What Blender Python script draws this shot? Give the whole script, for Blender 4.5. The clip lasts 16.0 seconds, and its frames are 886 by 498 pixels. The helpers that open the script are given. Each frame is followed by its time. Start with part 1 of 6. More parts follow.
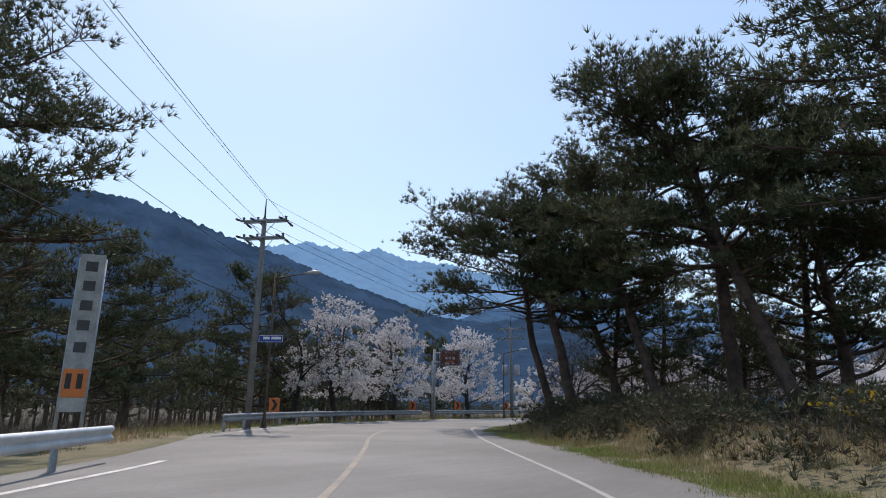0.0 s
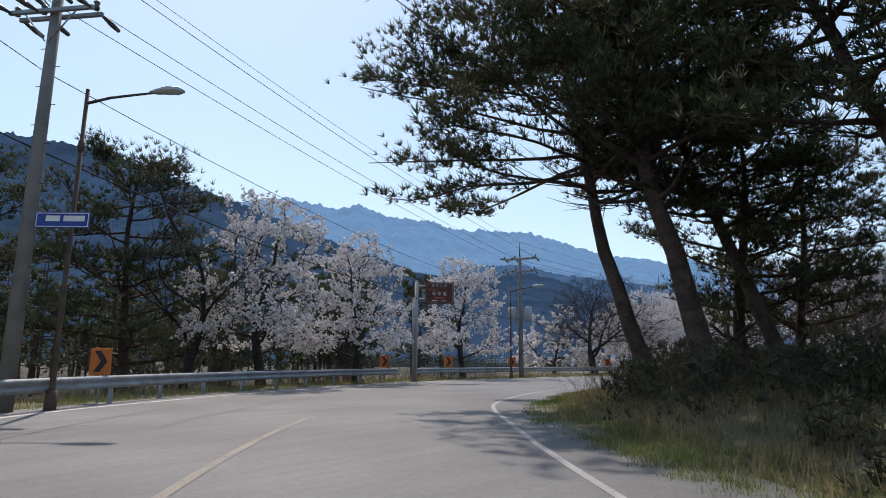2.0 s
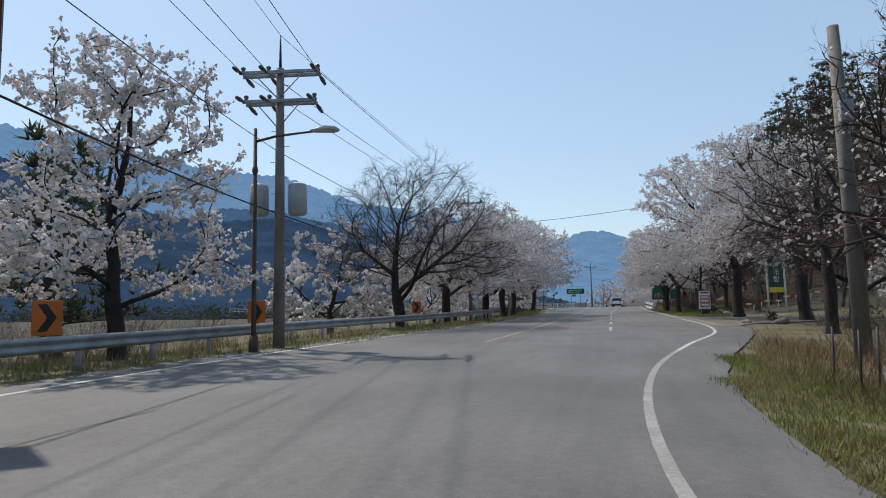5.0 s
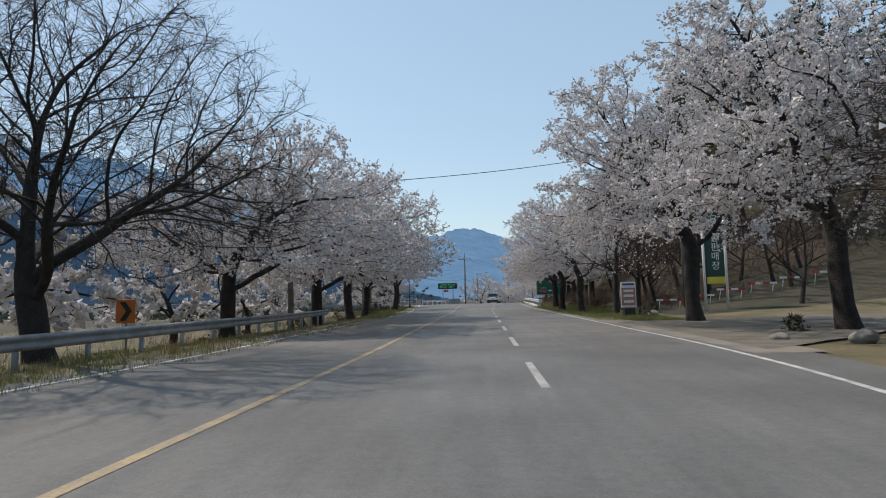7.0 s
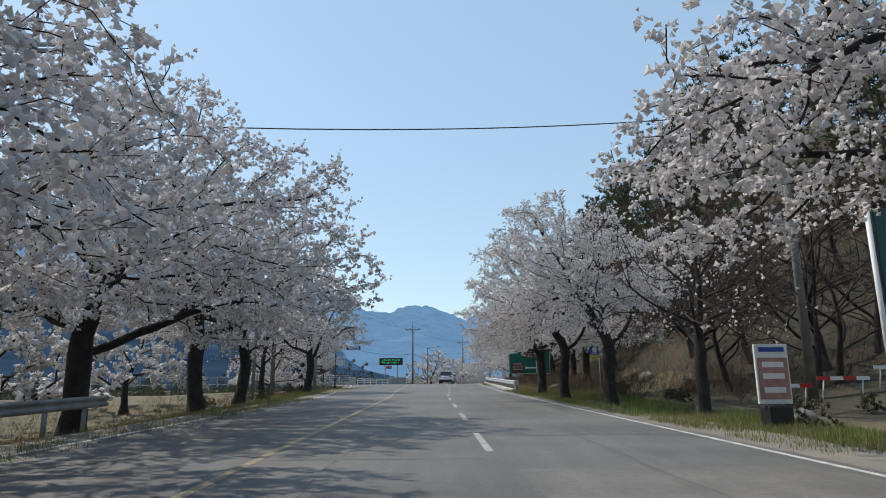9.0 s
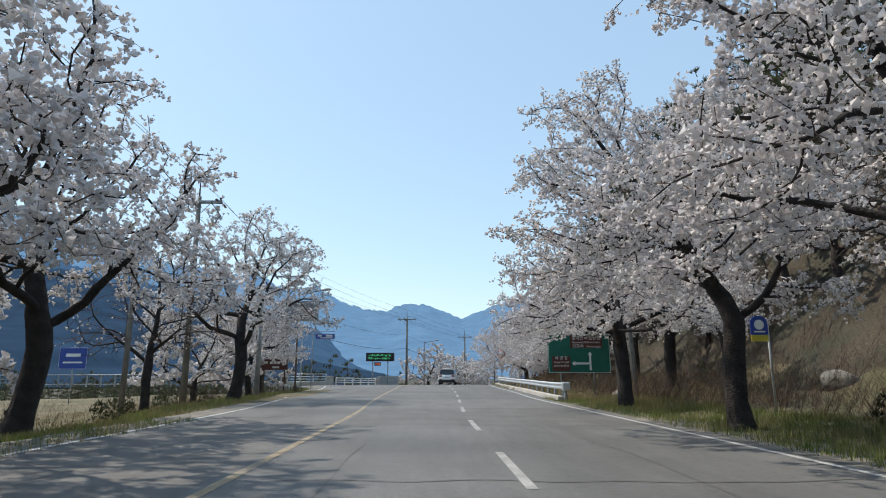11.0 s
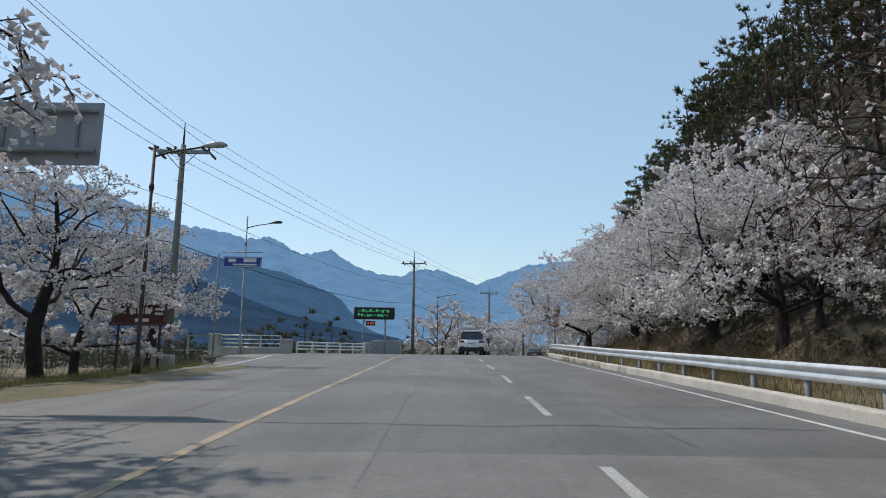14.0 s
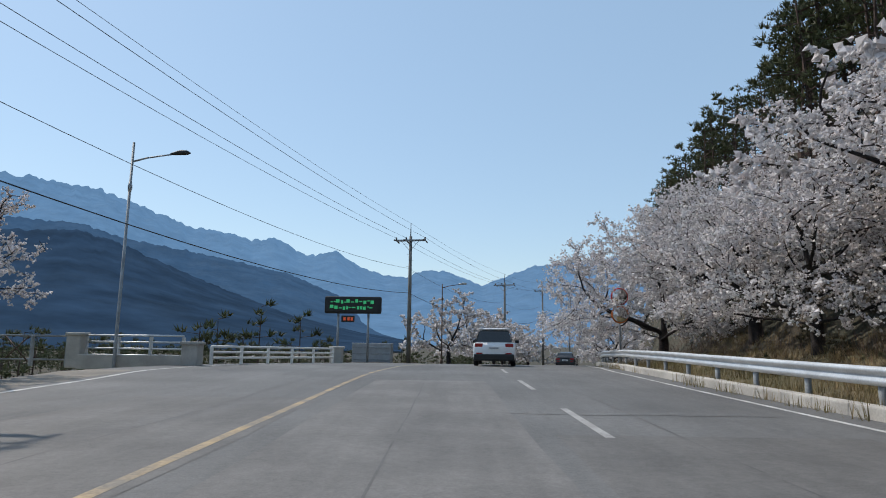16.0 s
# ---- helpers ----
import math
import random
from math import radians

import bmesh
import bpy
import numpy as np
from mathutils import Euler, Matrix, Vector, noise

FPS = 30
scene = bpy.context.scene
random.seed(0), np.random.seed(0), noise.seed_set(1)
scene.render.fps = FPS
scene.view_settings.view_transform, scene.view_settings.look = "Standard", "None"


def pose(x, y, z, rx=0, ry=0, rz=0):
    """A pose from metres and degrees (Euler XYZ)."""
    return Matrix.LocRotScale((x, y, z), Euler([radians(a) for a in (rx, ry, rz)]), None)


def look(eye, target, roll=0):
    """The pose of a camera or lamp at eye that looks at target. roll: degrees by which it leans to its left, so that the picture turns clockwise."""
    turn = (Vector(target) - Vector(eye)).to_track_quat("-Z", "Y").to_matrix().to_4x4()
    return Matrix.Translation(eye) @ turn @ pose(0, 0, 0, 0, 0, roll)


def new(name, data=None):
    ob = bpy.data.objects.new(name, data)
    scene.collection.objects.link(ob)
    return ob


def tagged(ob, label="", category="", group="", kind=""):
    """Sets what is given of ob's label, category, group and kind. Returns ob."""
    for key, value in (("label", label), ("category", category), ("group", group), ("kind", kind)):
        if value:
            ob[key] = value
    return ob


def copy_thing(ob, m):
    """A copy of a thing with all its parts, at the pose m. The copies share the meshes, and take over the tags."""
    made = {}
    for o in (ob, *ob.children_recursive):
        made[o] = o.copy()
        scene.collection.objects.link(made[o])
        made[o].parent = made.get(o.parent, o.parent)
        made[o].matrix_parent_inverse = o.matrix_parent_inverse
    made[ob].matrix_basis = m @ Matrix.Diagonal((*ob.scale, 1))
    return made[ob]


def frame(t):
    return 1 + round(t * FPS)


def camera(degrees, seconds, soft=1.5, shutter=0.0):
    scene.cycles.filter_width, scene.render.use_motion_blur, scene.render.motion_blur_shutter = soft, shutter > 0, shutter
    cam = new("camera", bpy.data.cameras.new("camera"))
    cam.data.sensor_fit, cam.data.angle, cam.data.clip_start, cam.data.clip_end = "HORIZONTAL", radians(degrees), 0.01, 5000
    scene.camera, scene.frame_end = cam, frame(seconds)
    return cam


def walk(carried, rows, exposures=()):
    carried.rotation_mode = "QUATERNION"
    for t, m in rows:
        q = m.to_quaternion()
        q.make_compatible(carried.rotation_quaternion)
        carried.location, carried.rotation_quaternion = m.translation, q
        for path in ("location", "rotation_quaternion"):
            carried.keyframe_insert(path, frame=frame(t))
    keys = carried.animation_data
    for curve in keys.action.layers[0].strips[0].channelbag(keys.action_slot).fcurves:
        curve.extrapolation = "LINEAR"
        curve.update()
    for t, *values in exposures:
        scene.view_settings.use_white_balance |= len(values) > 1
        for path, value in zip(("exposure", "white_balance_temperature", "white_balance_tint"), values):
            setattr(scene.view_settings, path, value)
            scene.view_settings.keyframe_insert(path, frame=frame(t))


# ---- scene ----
cam = camera(72.0, 16.0, 1.0)
PATH = [
    (0, (22.954, -41.092, 1.122), (21.706, -39.609, 1.615), 0.6),
    (0.5, (20.471, -37.895, 1.125), (19.255, -36.374, 1.58), 0.8),
    (1, (17.994, -34.958, 1.119), (16.775, -33.421, 1.506), 0.7),
    (1.5, (15.371, -32.246, 1.117), (14.155, -30.701, 1.486), 0.9),
    (2, (12.892, -29.503, 1.118), (11.674, -27.957, 1.475), 0.5),
    (2.5, (10.165, -26.663, 1.116), (8.953, -25.108, 1.452), 0.1),
    (3, (7.385, -23.765, 1.115), (6.191, -22.19, 1.426), 0.2),
    (3.5, (4.647, -20.201, 1.131), (3.525, -18.566, 1.397), -0.7),
    (4, (2.526, -16.668, 1.13), (1.621, -14.899, 1.352), -1.0),
    (4.5, (1.448, -13.323, 1.106), (0.756, -11.458, 1.305), -1.0),
    (7, (-0.008, 7.096, 1.148), (-0.133, 9.086, 1.309), -1.4),
    (7.5, (-0.164, 11.62, 1.132), (-0.203, 13.61, 1.332), -1.2),
    (8, (-0.131, 16.188, 1.105), (-0.129, 18.164, 1.413), -0.7),
    (8.5, (-0.074, 20.839, 1.098), (-0.046, 22.796, 1.507), -0.7),
    (11, (-0.291, 41.648, 1.116), (-0.246, 43.606, 1.522), -0.1),
    (11.5, (-0.208, 45.692, 1.115), (-0.172, 47.653, 1.509), -0.2),
    (12, (-0.219, 49.761, 1.108), (-0.192, 51.725, 1.485), 0.1),
    (12.5, (-0.242, 53.638, 1.026), (-0.223, 55.603, 1.393), 0.4),
    (13, (-0.259, 57.43, 1.096), (-0.25, 59.396, 1.463), 0.7),
    (13.5, (-0.284, 61.333, 1.025), (-0.282, 63.308, 1.341), 0.6),
    (14, (-0.343, 65.273, 1.099), (-0.347, 67.251, 1.396), 0.7),
    (14.5, (-0.315, 69.144, 1.111), (-0.329, 71.124, 1.392), 0.7),
    (15, (-0.373, 72.886, 1.194), (-0.391, 74.865, 1.481), 0.8),
    (15.5, (-0.334, 76.757, 1.161), (-0.356, 78.735, 1.453), 0.7),
    (16, (-0.389, 80.449, 1.175), (-0.411, 82.426, 1.476), 0.7),
]
walk(cam, [(t, look(eye, target, roll)) for t, eye, target, roll in PATH], [(0, 0.33, 6900, 20), (3, 0.33, 6900, 20), (4, 0.17, 6950, 18), (4.5, 0.1, 6950, 17), (7, 0.08, 7200, 15), (8.5, 0.14, 6900, 12), (11, 0.38, 7000, 12), (11.5, 0.3, 7000, 12), (12.5, 0.18, 6950, 12), (14, 0.07, 6850, 13), (16, 0.02, 6750, 14)])


# ---- world and sun ----
SUN_EL, SUN_AZ = 53.0, 58.0          # degrees up; degrees to the left of +y
world = bpy.data.worlds.new("sky")
scene.world = world
world.use_nodes = True
wn = world.node_tree
wn.nodes.clear()
sky = wn.nodes.new("ShaderNodeTexSky")
sky.sky_type, sky.sun_disc = "NISHITA", False
sky.sun_elevation, sky.sun_rotation = radians(SUN_EL), radians(-SUN_AZ)
sky.air_density, sky.dust_density, sky.ozone_density = 1.15, 0.5, 3.0
wbg = wn.nodes.new("ShaderNodeBackground")
wbg.inputs["Strength"].default_value = 0.15
wout = wn.nodes.new("ShaderNodeOutputWorld")
wtint = wn.nodes.new("ShaderNodeMix")
wtint.data_type, wtint.blend_type = "RGBA", "MULTIPLY"
wtint.inputs["Factor"].default_value = 1.0
wtint.inputs["B"].default_value = (1.06, 1.05, 0.955, 1)
whaze = wn.nodes.new("ShaderNodeMix")
whaze.data_type = "RGBA"
whaze.inputs["Factor"].default_value = 0.5
whaze.inputs["B"].default_value = (2.55, 4.05, 5.7, 1)
wn.links.new(sky.outputs[0], wtint.inputs["A"])
wn.links.new(wtint.outputs["Result"], whaze.inputs["A"])
wn.links.new(whaze.outputs["Result"], wbg.inputs[0])
wn.links.new(wbg.outputs[0], wout.inputs[0])
sun = new("sun", bpy.data.lights.new("sun", "SUN"))
sun.data.energy, sun.data.angle, sun.data.color = 3.4, radians(0.9), (1.0, 0.95, 0.86)
sd = Vector((-math.sin(radians(SUN_AZ)) * math.cos(radians(SUN_EL)), math.cos(radians(SUN_AZ)) * math.cos(radians(SUN_EL)), math.sin(radians(SUN_EL))))
sun.matrix_world = look((0, 0, 60), tuple(Vector((0, 0, 60)) - sd))


# ---- materials ----
def material(name, color, rough=0.8, metal=0.0, var=0.25, scale=3.0, fine=40.0, bump=0.15, bump_scale=60.0, random_ob=0.0, random_island=0.0, spec=0.4, color2=None, translucent=0.0, hue=None, distance=0.02):
    """A principled surface with colour noise at two scales, bump, and variation from piece to piece."""
    m = bpy.data.materials.new(name)
    m.use_nodes = True
    nt = m.node_tree
    N, L = nt.nodes, nt.links
    b = N["Principled BSDF"]
    b.inputs["Roughness"].default_value = rough
    b.inputs["Metallic"].default_value = metal
    b.inputs["Specular IOR Level"].default_value = spec
    geo = N.new("ShaderNodeNewGeometry")
    n1 = N.new("ShaderNodeTexNoise")
    n1.inputs["Scale"].default_value, n1.inputs["Detail"].default_value = scale, 4.0
    n2 = N.new("ShaderNodeTexNoise")
    n2.inputs["Scale"].default_value, n2.inputs["Detail"].default_value = fine, 3.0
    L.new(geo.outputs["Position"], n1.inputs["Vector"])
    L.new(geo.outputs["Position"], n2.inputs["Vector"])
    mix = N.new("ShaderNodeMix")
    mix.data_type = "RGBA"
    c = Vector(color)
    d = Vector(color2) if color2 else c * (1 - var)
    mix.inputs["A"].default_value = (*c, 1)
    mix.inputs["B"].default_value = (*d, 1)
    ramp = N.new("ShaderNodeMapRange")
    ramp.inputs["From Min"].default_value, ramp.inputs["From Max"].default_value = 0.35, 0.65
    L.new(n1.outputs["Fac"], ramp.inputs["Value"])
    L.new(ramp.outputs[0], mix.inputs["Factor"])
    hsv = N.new("ShaderNodeHueSaturation")
    L.new(mix.outputs["Result"], hsv.inputs["Color"])
    val = N.new("ShaderNodeMapRange")
    val.inputs["From Min"].default_value, val.inputs["From Max"].default_value = 0.25, 0.75
    val.inputs["To Min"].default_value, val.inputs["To Max"].default_value = 1 - var * 0.6, 1 + var * 0.6
    L.new(n2.outputs["Fac"], val.inputs["Value"])
    out = val.outputs[0]
    for amount, node, socket in ((random_ob, "ShaderNodeObjectInfo", "Random"), (random_island, None, "Random Per Island")):
        if amount:
            src = N.new(node).outputs[socket] if node else geo.outputs[socket]
            r = N.new("ShaderNodeMapRange")
            r.inputs["To Min"].default_value, r.inputs["To Max"].default_value = 1 - amount, 1 + amount
            L.new(src, r.inputs["Value"])
            mul = N.new("ShaderNodeMath")
            mul.operation = "MULTIPLY"
            L.new(out, mul.inputs[0])
            L.new(r.outputs[0], mul.inputs[1])
            out = mul.outputs[0]
    L.new(out, hsv.inputs["Value"])
    L.new(hsv.outputs[0], b.inputs["Base Color"])
    if bump:
        n3 = N.new("ShaderNodeTexNoise")
        n3.inputs["Scale"].default_value, n3.inputs["Detail"].default_value = bump_scale, 5.0
        L.new(geo.outputs["Position"], n3.inputs["Vector"])
        bp = N.new("ShaderNodeBump")
        bp.inputs["Strength"].default_value, bp.inputs["Distance"].default_value = bump, distance
        L.new(n3.outputs["Fac"], bp.inputs["Height"])
        L.new(bp.outputs[0], b.inputs["Normal"])
    if translucent:
        t = N.new("ShaderNodeBsdfTranslucent")
        L.new(hsv.outputs[0], t.inputs["Color"])
        ms = N.new("ShaderNodeMixShader")
        ms.inputs[0].default_value = translucent
        o = N["Material Output"]
        L.new(b.outputs[0], ms.inputs[1])
        L.new(t.outputs[0], ms.inputs[2])
        L.new(ms.outputs[0], o.inputs[0])
    return m


def glow(name, color, strength):
    m = bpy.data.materials.new(name)
    m.use_nodes = True
    b = m.node_tree.nodes["Principled BSDF"]
    b.inputs["Base Color"].default_value = (*color, 1)
    b.inputs["Emission Color"].default_value = (*color, 1)
    b.inputs["Emission Strength"].default_value = strength
    return m


M = {}
M["asphalt"] = material("asphalt", (0.135, 0.136, 0.133), 0.72, var=0.32, scale=0.3, fine=55, bump=0.4, bump_scale=110, distance=0.008)
def worn_lanes(mat, amount):
    """Lengthwise tyre polish and hand-sized blotches laid over a road surface."""
    nt = mat.node_tree
    N, L = nt.nodes, nt.links
    hsv = next(n for n in N if n.bl_idname == "ShaderNodeHueSaturation")
    out = hsv.inputs["Value"].links[0].from_socket
    geo = N.new("ShaderNodeNewGeometry")
    for scale, k in (((1.5, 0.05, 1), 0.8), ((5.0, 0.5, 1), 0.7), ((9, 9, 9), 1.0), ((26, 26, 26), 1.0)):
        mp = N.new("ShaderNodeMapping")
        mp.inputs["Scale"].default_value = scale
        L.new(geo.outputs["Position"], mp.inputs["Vector"])
        tx = N.new("ShaderNodeTexNoise")
        tx.inputs["Scale"].default_value, tx.inputs["Detail"].default_value = 1.0, 3.0
        L.new(mp.outputs[0], tx.inputs["Vector"])
        mr = N.new("ShaderNodeMapRange")
        mr.inputs["From Min"].default_value, mr.inputs["From Max"].default_value = 0.3, 0.7
        mr.inputs["To Min"].default_value, mr.inputs["To Max"].default_value = 1 - amount * k, 1 + amount * k
        L.new(tx.outputs["Fac"], mr.inputs["Value"])
        mul = N.new("ShaderNodeMath")
        mul.operation = "MULTIPLY"
        L.new(out, mul.inputs[0])
        L.new(mr.outputs[0], mul.inputs[1])
        out = mul.outputs[0]
    L.new(out, hsv.inputs["Value"])


worn_lanes(M["asphalt"], 0.1)
M["ground"] = material("soil_and_dry_grass", (0.17, 0.135, 0.085), 0.95, var=0.45, scale=0.5, fine=18, bump=0.7, bump_scale=14, color2=(0.085, 0.085, 0.04), distance=0.08)
M["litter"] = material("leaf_litter", (0.075, 0.06, 0.042), 0.95, var=0.45, scale=0.35, fine=9, bump=0.7, bump_scale=9, color2=(0.04, 0.043, 0.028), distance=0.1)
M["gravel"] = material("gravel", (0.17, 0.155, 0.13), 0.95, var=0.35, scale=1.2, fine=40, bump=0.7, bump_scale=40, distance=0.03)
M["paint_white"] = material("road_paint_white", (0.56, 0.56, 0.54), 0.7, var=0.4, scale=2.5, fine=40, bump=0.2, bump_scale=120, color2=(0.33, 0.33, 0.32), distance=0.004)
M["paint_yellow"] = material("road_paint_yellow", (0.37, 0.275, 0.155), 0.7, var=0.45, scale=2.2, fine=30, bump=0.2, bump_scale=120, color2=(0.19, 0.17, 0.14), distance=0.004)
M["paint_faded"] = material("faded_yellow_paint", (0.235, 0.205, 0.155), 0.75, var=0.4, scale=1.6, fine=25, bump=0.2, bump_scale=120, color2=(0.165, 0.155, 0.14), distance=0.004)
M["paint_bend"] = material("dusty_white_paint", (0.31, 0.305, 0.295), 0.75, var=0.4, scale=2.0, fine=30, bump=0.2, bump_scale=120, color2=(0.25, 0.245, 0.235), distance=0.004)
M["paint_worn"] = material("worn_lane_paint", (0.37, 0.37, 0.36), 0.75, var=0.4, scale=2.0, fine=30, bump=0.2, bump_scale=120, color2=(0.24, 0.235, 0.225), distance=0.004)
M["shoulder"] = material("dusty_shoulder", (0.235, 0.215, 0.185), 0.95, var=0.3, scale=0.9, fine=35, bump=0.6, bump_scale=45, color2=(0.165, 0.155, 0.135), distance=0.02)
M["concrete"] = material("concrete", (0.48, 0.46, 0.42), 0.9, var=0.25, scale=1.5, fine=30, bump=0.25, bump_scale=50)
M["pole"] = material("pole_concrete", (0.22, 0.21, 0.19), 0.9, var=0.25, scale=2, fine=40, bump=0.2)
M["steel"] = material("galvanised_steel", (0.60, 0.62, 0.63), 0.45, 0.6, var=0.2, scale=2.5, fine=30, bump=0.05)
M["steel_old"] = material("dull_galvanised_steel", (0.34, 0.36, 0.37), 0.6, 0.4, var=0.3, scale=2.5, fine=30, bump=0.1)
M["iron"] = material("dark_iron", (0.06, 0.06, 0.06), 0.6, 0.3, var=0.3)
M["rust"] = material("brown_painted_steel", (0.11, 0.07, 0.05), 0.7, 0.2, var=0.35, scale=5)
M["porcelain"] = material("insulator", (0.10, 0.08, 0.07), 0.35, var=0.2)
M["cable"] = material("cable", (0.03, 0.03, 0.03), 0.6, var=0.1, bump=0)
M["bark_cherry"] = material("cherry_bark", (0.042, 0.035, 0.033), 0.95, var=0.45, scale=4, fine=25, bump=0.8, bump_scale=22, distance=0.05)
M["bark_pine"] = material("pine_bark", (0.095, 0.062, 0.048), 0.95, var=0.5, scale=3, fine=18, bump=0.9, bump_scale=14, distance=0.06)
M["twig"] = material("twigs", (0.13, 0.095, 0.075), 0.95, var=0.3, bump=0, random_island=0.4)
M["twig_dark"] = material("dark_twigs", (0.045, 0.035, 0.03), 0.95, var=0.3, bump=0, random_island=0.4)
M["twig_bud"] = material("budding_twigs", (0.12, 0.07, 0.055), 0.95, var=0.3, bump=0, random_island=0.4)
M["blossom"] = material("cherry_blossom", (0.81, 0.79, 0.785), 0.9, var=0.12, scale=0.8, fine=12, bump=0, random_island=0.15, color2=(0.77, 0.735, 0.735), translucent=0.42, spec=0.1)
M["needles"] = material("pine_needles", (0.06, 0.077, 0.038), 0.7, var=0.4, scale=0.7, fine=8, bump=0, random_island=0.45, color2=(0.08, 0.084, 0.04), translucent=0.2, spec=0.3)
M["grass"] = material("grass_blades", (0.13, 0.185, 0.04), 0.8, var=0.4, scale=0.5, fine=6, bump=0, random_island=0.4, color2=(0.21, 0.19, 0.08), translucent=0.3)
M["drygrass"] = material("dry_grass_blades", (0.30, 0.22, 0.12), 0.9, var=0.35, scale=0.4, fine=6, bump=0, random_island=0.4, color2=(0.17, 0.15, 0.07), translucent=0.25)
M["green_sign"] = material("green_sign_face", (0.006, 0.125, 0.085), 0.45, var=0.1, bump=0)
M["brown_sign"] = material("brown_sign_face", (0.10, 0.03, 0.022), 0.5, var=0.15, bump=0)
M["blue_sign"] = material("blue_sign_face", (0.02, 0.06, 0.30), 0.45, var=0.12, bump=0)
M["sign_white"] = material("sign_white", (0.75, 0.75, 0.73), 0.5, var=0.08, bump=0)
M["sign_back"] = material("sign_back", (0.38, 0.40, 0.42), 0.6, 0.3, var=0.15, bump=0.05)
M["orange"] = material("orange_sign_face", (0.62, 0.16, 0.03), 0.5, var=0.15, bump=0)
M["black"] = material("black_paint", (0.02, 0.02, 0.02), 0.5, var=0.2, bump=0)
M["car_white"] = material("white_car_paint", (0.82, 0.82, 0.82), 0.25, var=0.03, bump=0, spec=0.6)
M["car_dark"] = material("dark_car_paint", (0.05, 0.055, 0.06), 0.25, var=0.05, bump=0, spec=0.6)
M["glass_dark"] = material("tinted_glass", (0.01, 0.012, 0.014), 0.06, var=0.05, bump=0, spec=0.8)
M["rubber"] = material("rubber", (0.02, 0.02, 0.02), 0.9, var=0.2, bump=0)
M["tail"] = material("red_lens", (0.30, 0.012, 0.01), 0.2, var=0.1, bump=0, spec=0.7)
M["lens"] = material("lamp_lens", (0.42, 0.43, 0.42), 0.3, var=0.1, bump=0)
M["chrome"] = material("chrome", (0.75, 0.75, 0.75), 0.15, 1.0, var=0.02, bump=0)


# ---- mesh helpers ----
def mesh_object(name, verts, faces, mat, parent=None, label="", smooth=False):
    me = bpy.data.meshes.new(name)
    me.from_pydata([tuple(v) for v in verts], [], [tuple(f) for f in faces])
    me.materials.append(mat)
    if smooth:
        me.polygons.foreach_set("use_smooth", [True] * len(me.polygons))
    ob = new(name, me)
    if parent is not None:
        ob.parent = parent
    return tagged(ob, label)


def part(name, bm, mat, parent, label="", smooth=False):
    me = bpy.data.meshes.new(name)
    bmesh.ops.recalc_face_normals(bm, faces=bm.faces)
    bm.to_mesh(me)
    bm.free()
    me.materials.append(mat)
    if smooth:
        me.polygons.foreach_set("use_smooth", [True] * len(me.polygons))
    ob = new(name, me)
    if parent is not None:
        ob.parent = parent
    return tagged(ob, label)


def thing(name, label, category, at=(0, 0, 0), rz=0.0, group="", kind=""):
    ob = new(name)
    ob.matrix_world = pose(*at, 0, 0, rz)
    return tagged(ob, label, category, group, kind)


def add_box(bm, size, at=(0, 0, 0), turn=None, bevel=0.0):
    r = bmesh.ops.create_cube(bm, size=1.0)
    vs = r["verts"]
    bmesh.ops.scale(bm, vec=size, verts=vs)
    if bevel:
        es = list({e for v in vs for e in v.link_edges})
        rb = bmesh.ops.bevel(bm, geom=es, offset=bevel, segments=2, affect="EDGES", profile=0.6)
        vs = list({v for f in rb["faces"] for v in f.verts} | {v for v in vs if v.is_valid})
    if turn is not None:
        bmesh.ops.transform(bm, matrix=turn, verts=vs)
    bmesh.ops.translate(bm, vec=at, verts=vs)
    return vs


def box(size, at=(0, 0, 0), turn=None, bevel=0.0):
    bm = bmesh.new()
    add_box(bm, size, at, turn, bevel)
    return bm


def tube_arrays(points, radii, sides=8, cap=True):
    """Vertices and faces of a tube along a line, tapering by the radii."""
    P = [Vector(p) for p in points]
    n = len(P)
    V, F = [], []
    t = (P[1] - P[0]).normalized()
    u = t.orthogonal().normalized()
    for i in range(n):
        t = (P[min(i + 1, n - 1)] - P[max(i - 1, 0)]).normalized()
        u = (u - t * u.dot(t)).normalized()
        w = t.cross(u)
        for k in range(sides):
            a = 2 * math.pi * k / sides
            V.append(P[i] + (u * math.cos(a) + w * math.sin(a)) * radii[i])
    for i in range(n - 1):
        for k in range(sides):
            a, b = i * sides + k, i * sides + (k + 1) % sides
            F.append((a, b, b + sides, a + sides))
    if cap:
        F.append(tuple(range(sides - 1, -1, -1)))
        F.append(tuple(range((n - 1) * sides, n * sides)))
    return V, F


def tube(name, points, radii, mat, parent=None, sides=8, label="", smooth=True):
    if not hasattr(radii, "__len__"):
        radii = [radii] * len(points)
    V, F = tube_arrays(points, radii, sides)
    return mesh_object(name, V, F, mat, parent, label, smooth)


class Soup:
    """Gathers many small pieces into one mesh."""

    def __init__(self):
        self.V, self.F, self.n = [], [], 0

    def add(self, V, F):
        self.V.extend(V)
        self.F.extend(tuple(i + self.n for i in f) for f in F)
        self.n += len(V)

    def object(self, name, mat, parent=None, label="", smooth=False):
        return mesh_object(name, self.V, self.F, mat, parent, label, smooth)


